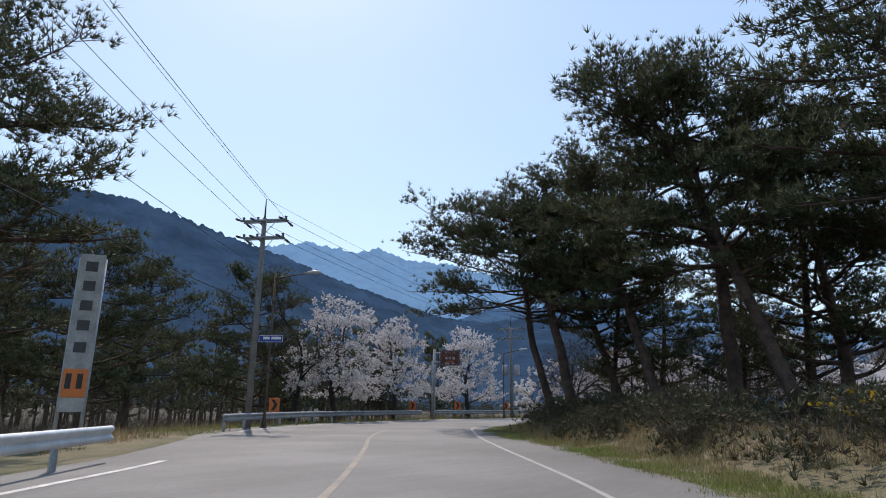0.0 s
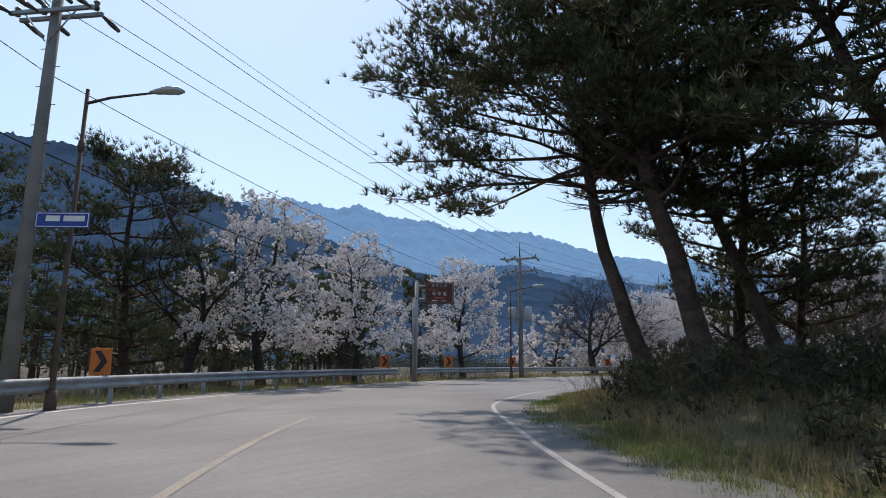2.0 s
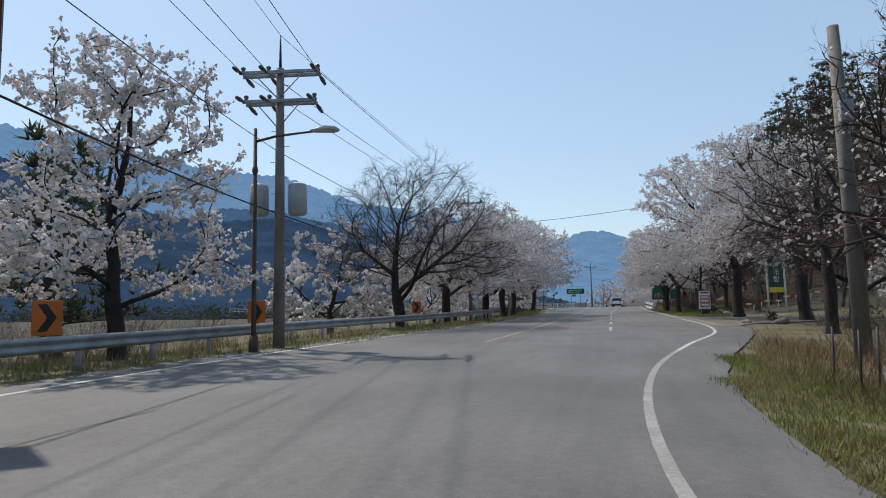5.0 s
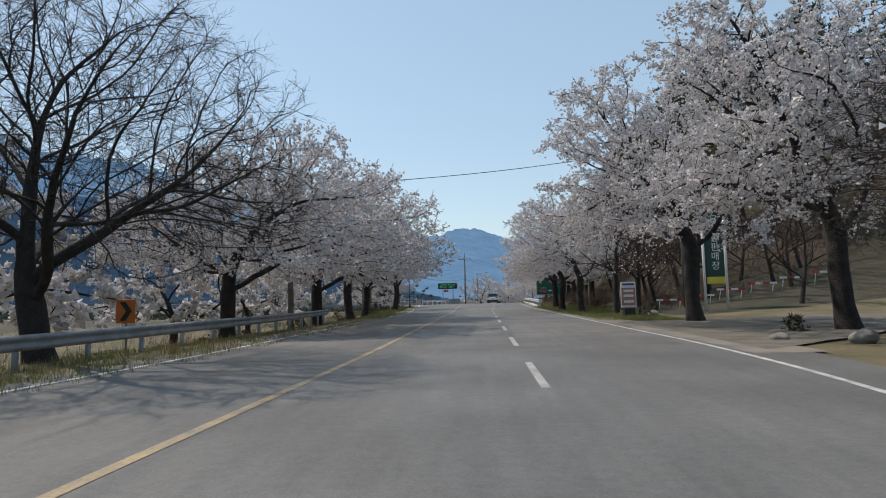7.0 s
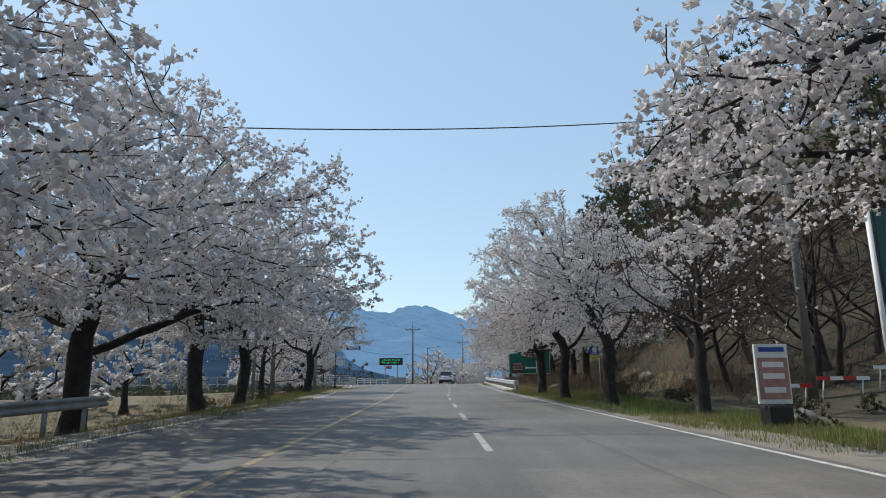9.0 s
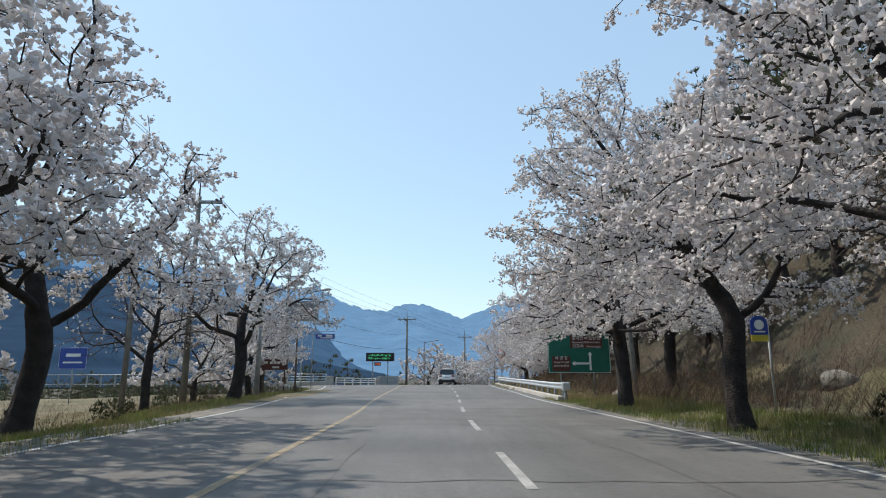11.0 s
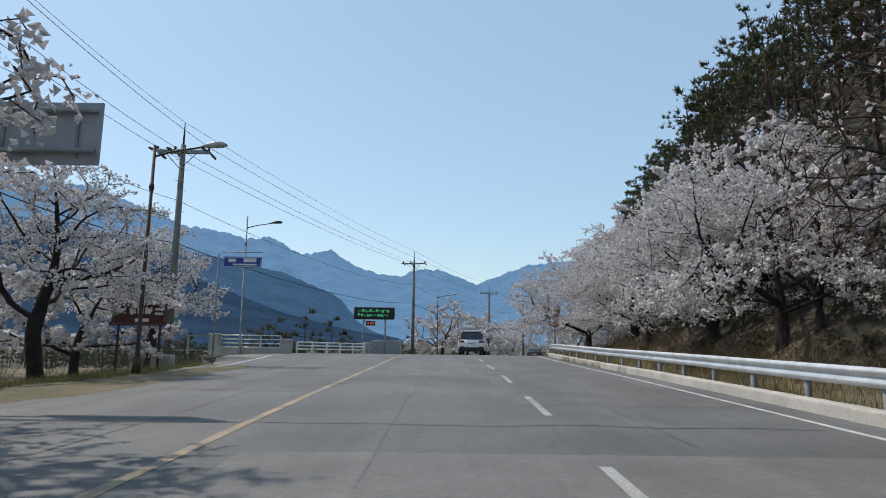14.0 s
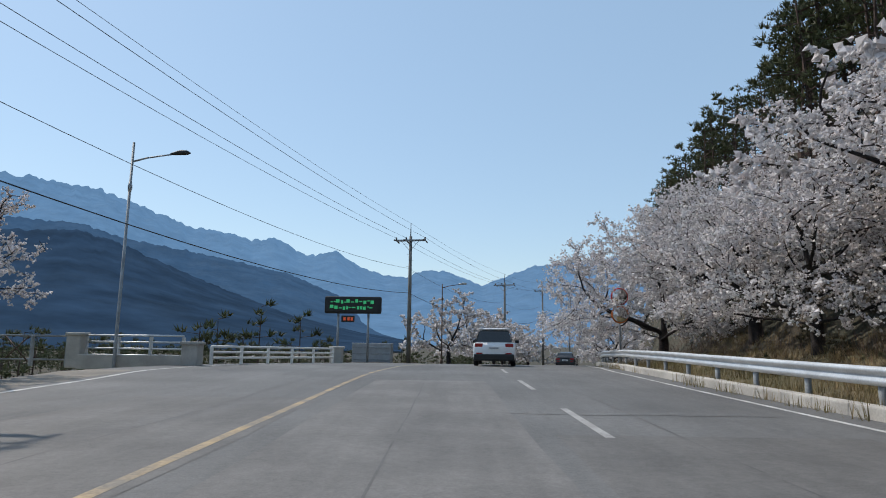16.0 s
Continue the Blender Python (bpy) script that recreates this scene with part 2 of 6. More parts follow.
def spline(ctrl, step=1.0):
    """A smooth line through the control points (Catmull-Rom), sampled about every step metres."""
    C = np.array(ctrl, float)
    C = np.vstack([2 * C[0] - C[1], C, 2 * C[-1] - C[-2]])
    out = []
    for i in range(1, len(C) - 2):
        p0, p1, p2, p3 = C[i - 1 : i + 3]
        n = max(1, int(np.linalg.norm(p2 - p1) / step))
        for k in range(n):
            t = k / n
            out.append(0.5 * (2 * p1 + (p2 - p0) * t + (2 * p0 - 5 * p1 + 4 * p2 - p3) * t**2 + (3 * p1 - p0 - 3 * p2 + p3) * t**3))
    out.append(C[-2])
    return np.array(out)


def resample(line, n):
    d = np.r_[0, np.cumsum(np.linalg.norm(np.diff(line, axis=0), axis=1))]
    s = np.linspace(0, d[-1], n)
    return np.stack([np.interp(s, d, line[:, k]) for k in range(line.shape[1])], 1)


# ---- the plan of the road ----
def bend(y):
    return 0.0065 * max(0.0, y - 99.0) ** 2 if y < 124 else 0.0065 * 25**2 + 0.29 * (y - 124)


def rise(y):
    """Height of the carriageway along the avenue: level, a low crest, then falling away."""
    return float(np.interp(y, [-400, 72, 90, 100, 106, 114, 125, 150, 200, 300, 420], [0, 0, 0.10, 0.18, 0.17, 0.0, -0.45, -1.6, -4.0, -8.0, -10.0]))


AVENUE = [20, 30, 45, 60, 66, 72, 78, 84, 90, 93, 96, 100, 104, 108, 112, 116, 120, 124, 130, 140, 150, 160, 180, 220, 270]


def widen(y, side):
    """Extra width of the carriageway where the lay-by and the bridge junction open, by side."""
    if side == "left":
        return float(np.interp(y, [58, 66, 72, 78, 84, 89, 96, 100, 104, 112, 120], [0, -0.4, -1.0, -1.6, -1.75, -2.1, -2.9, -3.5, -3.2, -1.2, 0]))
    if side == "verge":
        return float(np.interp(y, [58, 66, 72, 78, 84, 89, 93, 96, 100, 103, 106, 112, 120], [0, -0.3, -0.8, -1.3, -1.35, -1.7, -3.0, -3.8, -4.4, -4.2, -2.6, -0.8, 0]))
    if side == "right":
        return float(np.interp(y, [70, 84, 95, 108, 130], [0, 0.42, 0.5, 0.85, 0.6]))
    if side == "lane":
        return float(np.interp(y, [60, 75, 85, 100, 125], [0, 0.5, 0.75, 0.8, 0.3]))
    if side == "middle":
        return float(np.interp(y, [60, 74, 98, 110], [0, -0.42, -0.42, 0]))
    return 0.0


def avenue_line(x0, first, side=""):
    return [(x0 + bend(y) + widen(y, side), y) for y in AVENUE if y >= first]


YELLOW = spline([(48, -70), (30, -50.5), (20.3, -40), (15.8, -34.9), (11.0, -29.9), (7.0, -25.9), (3.9, -22.2), (0.9, -17.6), (-1.4, -12.4), (-2.6, -6), (-2.9, 1), (-2.7, 10)] + avenue_line(-2.5, 20, "middle"))
RIGHT = spline([(51, -67), (33, -48), (22.5, -37), (18.2, -32.2), (13.5, -27.3), (9.6, -23.1), (6.5, -19.4), (4.2, -16.4), (2.7, -13), (1.6, -9), (1.15, -4.5), (1.5, 1), (2.7, 7), (4.2, 13)] + avenue_line(4.8, 20, "right"))
EVEN_R = spline([(52, -66), (34, -46.5), (23.6, -35.8), (19.6, -31.2), (14.8, -26.2), (10.5, -21.6), (7.6, -18.3), (5.5, -15.8), (3.9, -12.6), (2.7, -8.8), (2.2, -4.5), (2.6, 1), (4.0, 7), (5.4, 13)] + avenue_line(6.1, 20))
EDGE_R = spline([(52, -66), (34, -46.5), (23.6, -35.8), (19.6, -31.2), (14.8, -26.2), (10.5, -21.6), (7.6, -18.3), (5.5, -15.8), (3.9, -12.6), (2.7, -8.8), (2.2, -4.5), (2.6, 1), (4.0, 7), (5.4, 13)] + avenue_line(6.1, 20, "right"))
LEFT = spline([(45, -73.5), (26.5, -53), (15.2, -40.2), (10.8, -35.0), (6.2, -31.0), (1.8, -27.9), (-1.0, -24.8), (-3.2, -20.4), (-4.9, -16), (-6.2, -11), (-7.0, -5), (-7.3, 1), (-7.1, 9)] + avenue_line(-6.4, 20, "left"))
EVEN_L = spline([(44, -74.5), (25.6, -54), (14.3, -41.2), (9.8, -35.9), (5.4, -32), (1.0, -28.7), (-1.9, -25.3), (-4.1, -20.7), (-5.9, -16.2), (-7.2, -11.1), (-8.0, -5), (-8.2, 1), (-8.0, 9)] + avenue_line(-7.3, 20))
EDGE_L = spline([(44, -74.5), (25.6, -54), (14.3, -41.2), (9.8, -35.9), (5.4, -32), (1.0, -28.7), (-1.9, -25.3), (-4.1, -20.7), (-5.9, -16.2), (-7.2, -11.1), (-8.0, -5), (-8.2, 1), (-8.0, 9)] + avenue_line(-7.3, 20, "verge"))


def smooth(a, b, v):
    t = np.clip((v - a) / (b - a), 0, 1)
    return t * t * (3 - 2 * t)


_mid = np.array([(p + q) / 2 for p, q in zip(resample(EVEN_L, 260), resample(EVEN_R, 260))])


def road_s(x, y):
    """Signed distance from the middle of the carriageway (right is positive)."""
    d = _mid - np.array((x, y))
    i = int(np.argmin((d**2).sum(1)))
    a, b = _mid[max(i - 1, 0)], _mid[min(i + 1, len(_mid) - 1)]
    t = (b - a) / np.linalg.norm(b - a)
    v = np.array((x, y)) - _mid[i]
    return float(v[0] * t[1] - v[1] * t[0]), float(_mid[i][1])


_gx, _gy = np.arange(-64, 72.1, 0.5), np.arange(-64, 132.1, 0.5)
_rows = []
for _y in _gy:
    _k = ((_mid[None] - np.stack([_gx, np.full(len(_gx), _y)], 1)[:, None]) ** 2).sum(2).argmin(1)
    _t = _mid[np.minimum(_k + 1, len(_mid) - 1)] - _mid[np.maximum(_k - 1, 0)]
    _t = _t / np.linalg.norm(_t, axis=1)[:, None]
    _rows.append((_gx - _mid[_k, 0]) * _t[:, 1] - (_y - _mid[_k, 1]) * _t[:, 0])
_side = np.array(_rows)


def roughly_s(x, y):
    """The same distance, read from a half-metre grid (for choosing places of plants)."""
    return float(_side[int((y + 64) * 2 + 0.5), int((x + 64) * 2 + 0.5)])


def hill(x, y):
    """The wooded hillside on the right of the avenue."""
    xx = x - 0.35 * bend(min(max(y, 0), 240))
    return float(22 * smooth(8.5, 32, xx) * smooth(34, 78, y) * (1 - smooth(230, 330, y)))


def ground_z(x, y):
    s, ry = road_s(x, y)
    base = rise(ry)
    z = base - 0.03
    wob = 0.12 * noise.noise(Vector((x * 0.25, y * 0.25, 3))) + 0.35 * noise.noise(Vector((x * 0.04, y * 0.04, 7)))
    off = max(0.0, abs(s) - 5.2)
    if s < 0:
        drop = 0.75 if y < 60 else 0.45
        z -= drop * float(smooth(2.6, 6.5, off)) + 0.6 * float(smooth(8, 40, off)) + (1.8 * float(smooth(5, 14, off)) if y > 96 else 0)
    elif s > 0:
        z += 0.75 * float(smooth(0.3, 4.2, off)) * (1 - float(smooth(-6, 2, y))) + 0.25 * float(smooth(1.0, 6, off)) * float(smooth(40, 55, y))
        z += hill(x, y) * float(smooth(2.5, 11, off))
    lane_flat = float(smooth(9, 13, y) * (1 - smooth(44, 50, y)) * smooth(3, 5, x) * (1 - smooth(34, 40, x)))
    z += wob * float(smooth(0.3, 4, off)) * (1 - 0.9 * lane_flat)
    far = math.hypot(x, y - 40)
    return z * (1 - float(smooth(500, 1200, far))) - 8 * float(smooth(500, 1200, far))


def ribbon(name, left, right, mat, z, n, parent=None, across=2, label="", edge_noise=0.0):
    """A strip of surface between two lines, following the rise of the road."""
    A, B = resample(left, n), resample(right, n)
    V, F = [], []
    for i in range(n):
        for k in range(across):
            p = A[i] + (B[i] - A[i]) * k / (across - 1)
            e = edge_noise * noise.noise(Vector((p[0] * 1.3, p[1] * 1.3, k))) if k in (0, across - 1) else 0
            V.append((p[0] + e, p[1] + e * 0.5, rise(p[1]) + z))
    for i in range(n - 1):
        for k in range(across - 1):
            a = i * across + k
            F.append((a, a + 1, a + across + 1, a + across))
    return mesh_object(name, V, F, mat, parent, label)


def offset(line, d):
    t = np.gradient(line, axis=0)
    t /= np.linalg.norm(t, axis=1)[:, None]
    return line + np.stack([t[:, 1], -t[:, 0]], 1) * d


# ground sheet
def axis(lo, hi, step, far):
    a = list(np.arange(lo, hi + step / 2, step))
    g, s = [], step
    v = hi
    while v < far:
        s *= 1.35
        v += s
        g.append(v)
    h, s, v = [], step, lo
    while v > -far:
        s *= 1.35
        v -= s
        h.append(v)
    return h[::-1] + a + g


gx, gy = axis(-36, 62, 1.4, 4200), axis(-62, 250, 1.4, 4200)
GV = [(x, y, ground_z(x, y)) for y in gy for x in gx]
nx = len(gx)
GF = [(j * nx + i, j * nx + i + 1, (j + 1) * nx + i + 1, (j + 1) * nx + i) for j in range(len(gy) - 1) for i in range(nx - 1)]
ground_ob = mesh_object("ground", GV, GF, M["ground"], smooth=True)
ground_ob.data.materials.append(M["litter"])
for f in ground_ob.data.polygons:
    x, y, z = f.center
    s_, y_ = road_s(x, y)
    w_ = 2.5 * noise.noise(Vector((x * 0.2, y * 0.2, 9)))
    v_ = 16 * noise.noise(Vector((x * 0.045, y * 0.045, 4))) + 2 * w_
    if (hill(x, y) > 1.2 + 0.4 * w_ and s_ > 10 + w_) or (y > 106 + w_ and s_ < -9 + w_ * 0.5) or abs(s_) > 42 + v_ or (y < 9 + 0.4 * v_ and (s_ < -11 + w_ or s_ > 9 + w_)) or y > 150 or y < -70 or (y > 110 and abs(s_) > 5.6) or (x > 9.5 and 40 < y < 54):
        f.material_index = 1
_hx, _hy, _hz = np.array(gx), np.array(gy), np.array([p[2] for p in GV]).reshape(len(gy), len(gx))


def on_ground(x, y):
    """Height of the ground sheet itself at a place."""
    i = min(max(int(np.searchsorted(_hx, x)) - 1, 0), len(_hx) - 2)
    j = min(max(int(np.searchsorted(_hy, y)) - 1, 0), len(_hy) - 2)
    u, v = (x - _hx[i]) / (_hx[i + 1] - _hx[i]), (y - _hy[j]) / (_hy[j + 1] - _hy[j])
    return float((_hz[j, i] * (1 - u) + _hz[j, i + 1] * u) * (1 - v) + (_hz[j + 1, i] * (1 - u) + _hz[j + 1, i + 1] * u) * v)


ground = tagged(ground_ob, "dry grass and bare soil verges and fields", "ground", kind="structure")
road = tagged(ribbon("road", EDGE_L, EDGE_R, M["asphalt"], 0.0, 420, across=12, edge_noise=0.12), "worn grey asphalt road with patched surface", "road", kind="structure")


def marking(name, line, width, mat, label):
    ob = ribbon(name, offset(line, -width / 2), offset(line, width / 2), mat, 0.005, max(4, int(np.linalg.norm(np.diff(line, axis=0), axis=1).sum() / 0.8)), road)
    return tagged(ob, label)


for inner, outer, d, lo, hi in ((RIGHT, EDGE_R, 0.22, 18, 68), (LEFT, EDGE_L, -0.2, 18, 68), (LEFT, EDGE_L, -0.35, 74, 101)):
    a_, c_ = offset(inner, d), offset(outer, 0.25 if d > 0 else -0.25)
    a_, c_ = a_[(a_[:, 1] > lo) & (a_[:, 1] < hi)], c_[(c_[:, 1] > lo) & (c_[:, 1] < hi)]
    tagged(ribbon("shoulder", a_ if d > 0 else c_, c_ if d > 0 else a_, M["shoulder"], 0.0025, 90, road, 4, edge_noise=0.16), "dusty pale gravel shoulder")
turn_at = int(np.searchsorted(RIGHT[:, 1], 4.0))
marking("edge_line", RIGHT[: turn_at + 1], 0.10, M["paint_bend"], "dusty white edge line")
marking("edge_line", RIGHT[turn_at:], 0.11, M["paint_white"], "white edge line")
marking("edge_line", LEFT[LEFT[:, 1] > -27.5], 0.14, M["paint_white"], "white edge line")
marking("edge_line", LEFT[LEFT[:, 1] < -34.8], 0.14, M["paint_white"], "white edge line")
marking("centre_line", YELLOW[YELLOW[:, 1] < -21], 0.12, M["paint_faded"], "almost worn-off yellow centre line")
marking("centre_line", YELLOW[YELLOW[:, 1] > 7], 0.13, M["paint_yellow"], "faded yellow centre line")
for k in range(15):
    y0 = 14.9 + 6.63 * k
    ys = np.linspace(y0, y0 + 3.0, 5)
    marking("lane_dash", np.array([(0.75 + bend(y) + widen(y, "lane"), y) for y in ys]), 0.12, M["paint_worn"], "worn white lane dash")


# ---- mountains ----
def mountain(name, label, ridge, radius, foot, mat, rough, seed):
    """A range round the valley: bearing (degrees left of +y) and height of its crest in degrees."""
    az = np.array([r[0] for r in ridge], float)
    el = np.array([r[1] for r in ridge], float)
    o = np.argsort(az)
    az, el = az[o], el[o]
    A = np.arange(az[0], az[-1], 0.17)
    R = np.linspace(0, 1, 26)
    V, F = [], []
    for a in A:
        h = radius * math.tan(radians(float(np.interp(a, az, el))))
        for r in R:
            d = foot + (radius - foot) * r if r <= 1 else radius
            wx, wy = math.sin(radians(a)) * d / 420, math.cos(radians(a)) * d / 420
            p = noise.fractal(Vector((wx + seed, wy, seed)), 1.0, 2.0, 3)
            q = abs(noise.noise(Vector((wx * 0.8 + seed, wy * 0.8, 5 + seed))))
            prof = r**1.15
            z = h * prof * (1 + rough * (p * 0.6 - q * 0.9) * (1 - r) * 1.2) + rough * 0.05 * h * noise.fractal(Vector((a * 1.1 + seed, 2 + r * 4, seed)), 1.0, 2.0, 4) * r + h * rough * 0.06 * noise.fractal(Vector((a * 2.4 + seed, 6 + r * 9, seed)), 1.0, 2.0, 4) * r**3
            V.append((-math.sin(radians(a)) * d, 30 + math.cos(radians(a)) * d, z - 8 * (1 - r)))
    m = len(R)
    for i in range(len(A) - 1):
        for k in range(m - 1):
            b = i * m + k
            F.append((b, b + m, b + m + 1, b + 1))
    return tagged(mesh_object(name, V, F, mat, smooth=True), label, "mountain", kind="structure")


def painted_haze(name, color, haze_glow, amount, grain=0.12):
    """Wooded slopes with the blue haze of distance painted in as emission."""
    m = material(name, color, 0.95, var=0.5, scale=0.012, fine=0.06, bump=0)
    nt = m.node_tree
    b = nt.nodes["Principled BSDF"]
    b.inputs["Emission Color"].default_value = (*haze_glow, 1)
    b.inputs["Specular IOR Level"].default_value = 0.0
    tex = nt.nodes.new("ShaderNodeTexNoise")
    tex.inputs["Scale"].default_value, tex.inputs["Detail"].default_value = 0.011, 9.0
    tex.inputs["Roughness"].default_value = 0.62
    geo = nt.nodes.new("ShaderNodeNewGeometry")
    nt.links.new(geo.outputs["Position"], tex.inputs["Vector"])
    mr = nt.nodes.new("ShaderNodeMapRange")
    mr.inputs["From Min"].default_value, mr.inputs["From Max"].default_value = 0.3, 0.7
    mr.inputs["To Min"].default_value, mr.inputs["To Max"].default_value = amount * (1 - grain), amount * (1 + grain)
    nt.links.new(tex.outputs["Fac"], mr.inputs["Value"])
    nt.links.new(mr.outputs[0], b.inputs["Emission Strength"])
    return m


# Bluish emission stands in for the haze; the nearest range glows least.
M["far_range"] = painted_haze("far_range", (0.03, 0.04, 0.045), (0.13, 0.295, 0.54), 0.72)
M["mid_range"] = painted_haze("mid_range", (0.02, 0.026, 0.03), (0.055, 0.145, 0.30), 0.56, 0.2)
M["near_range"] = painted_haze("near_range", (0.007, 0.009, 0.009), (0.042, 0.10, 0.205), 0.5, 0.35)
mountain("mountain_far", "jagged mountain range with painted blue haze", [(120, 13), (95, 15), (75, 13), (62, 13), (57.5, 14), (53.7, 14.7), (49, 13.9), (47, 14.5), (44, 13.4), (40, 13.1), (37.5, 12.3), (34, 12.2), (30, 11.9), (27, 10.9), (23, 9.5), (20, 9.3), (18, 8.7), (16, 9.1), (13.2, 7.6), (10.5, 8.1), (8.2, 6.7), (6, 6.0), (3.9, 5.9), (2.3, 6.6), (0, 6.4), (-3, 5.2), (-7.8, 7), (-13.4, 7.5), (-25, 9), (-60, 7), (-110, 5)], 3600, 1500, M["far_range"], 0.35, 3)
mountain("mountain_middle", "wooded mountain shoulder with painted blue haze", [(45, 6), (36, 9.0), (31, 9.0), (28.4, 8.2), (20.3, 7.0), (14.3, 5.8), (10.2, 4.1), (6, 1.5), (3, 0.3)], 2300, 1200, M["mid_range"], 0.3, 11)
mountain("mountain_near", "dark wooded mountain slope with painted blue haze", [(130, 12), (100, 16), (75, 17.2), (71, 17.2), (67, 16.4), (62, 14.9), (57, 13.6), (51.5, 11.6), (47, 10.2), (41.5, 8.3), (37, 7.8), (31, 8.4), (28.4, 7.8), (24.8, 6.3), (20, 4.4), (14, 2.2), (8, 0.8), (4, 0.2)], 1500, 620, M["near_range"], 0.35, 21)


# ---- plants ----
def frame_of(d):
    d = d.normalized()
    u = d.orthogonal().normalized()
    return u, d.cross(u)


def bent_line(rng, start, d, length, n, wander, pull, pull_amount):
    """A branch: a line that wanders and turns slowly towards pull."""
    P = [start.copy()]
    d = d.normalized()
    for i in range(n):
        d = (d + pull * (pull_amount / n) + Vector((rng.gauss(0, wander), rng.gauss(0, wander), rng.gauss(0, wander * 0.7)))).normalized()
        P.append(P[-1] + d * (length / n))
    return P, d


def at_line(P, t):
    f = t * (len(P) - 1)
    i = min(int(f), len(P) - 2)
    return P[i].lerp(P[i + 1], f - i), (P[i + 1] - P[i]).normalized()


UP = Vector((0, 0, 1))


def clump(soup, rng, c, size, n, spread):
    """A knot of flowers: a few small faces round a point."""
    for _ in range(n):
        o = Vector((rng.gauss(0, 1), rng.gauss(0, 1), rng.gauss(0, 1))).normalized()
        u, w = frame_of(o + Vector((rng.uniform(-.5, .5), rng.uniform(-.5, .5), rng.uniform(-.5, .5))))
        p = c + o * spread * rng.uniform(0.5, 1.0)
        s = size * rng.uniform(1.0, 1.75)
        a, b = u * s, w * s
        soup.add([p - a * 0.5 - b * 0.33, p + a * 0.5 - b * 0.30, p + b * 0.6 + o * s * 0.2], [(0, 1, 2)])


def array_object(name, V, F, mat, parent=None, label="", smooth=False):
    """A mesh object from arrays of points and triangles."""
    me = bpy.data.meshes.new(name)
    n = len(F)
    me.vertices.add(len(V))
    me.vertices.foreach_set("co", np.asarray(V, np.float32).ravel())
    me.loops.add(3 * n)
    me.loops.foreach_set("vertex_index", np.asarray(F, np.int32).ravel())
    me.polygons.add(n)
    me.polygons.foreach_set("loop_start", np.arange(0, 3 * n, 3, dtype=np.int32))
    me.polygons.foreach_set("use_smooth", np.full(n, smooth))
    me.update(calc_edges=True)
    me.materials.append(mat)
    ob = new(name, me)
    if parent is not None:
        ob.parent = parent
    return tagged(ob, label)


KNOT_V = np.array([(1, 1, 1), (1, -1, -1), (-1, 1, -1), (-1, -1, 1)], float) / 1.6
KNOT_F = np.array([(0, 1, 2), (0, 3, 1), (0, 2, 3), (1, 3, 2)])


def knots(name, centres, size, seed, mat, parent, label):
    """Many uneven little balls of blossom, each of four small faces."""
    rs_ = np.random.RandomState(seed)
    C = np.asarray(centres, float)
    n = len(C)
    Q, _ = np.linalg.qr(rs_.normal(size=(n, 3, 3)))
    r = size * rs_.uniform(0.6, 1.35, (n, 1, 1)) * rs_.uniform(0.55, 1.35, (n, 4, 1))
    V = C[:, None, :] + np.einsum("kj,nji->nki", KNOT_V, Q) * r
    F = KNOT_F[None] + 4 * np.arange(n)[:, None, None]
    flip = np.linalg.det(Q) < 0
    F[flip] = F[flip][:, :, ::-1]
    return tagged(array_object(name, V.reshape(-1, 3), F.reshape(-1, 3), mat, parent, label), kind="stuff")


def tuft(soup, rng, p, d, size, n=8):
    u, w = frame_of(d)
    for k in range(n):
        a = 6.283 * k / n + rng.uniform(-.3, .3)
        o = u * math.cos(a) + w * math.sin(a)
        tip = p + (d * rng.uniform(0.5, 0.9) + o * rng.uniform(0.5, 0.85)) * size
        side = d.cross(o).normalized() * size * (0.075 if n > 7 else 0.13)
        soup.add([p - side, p + side, tip], [(0, 1, 2)])


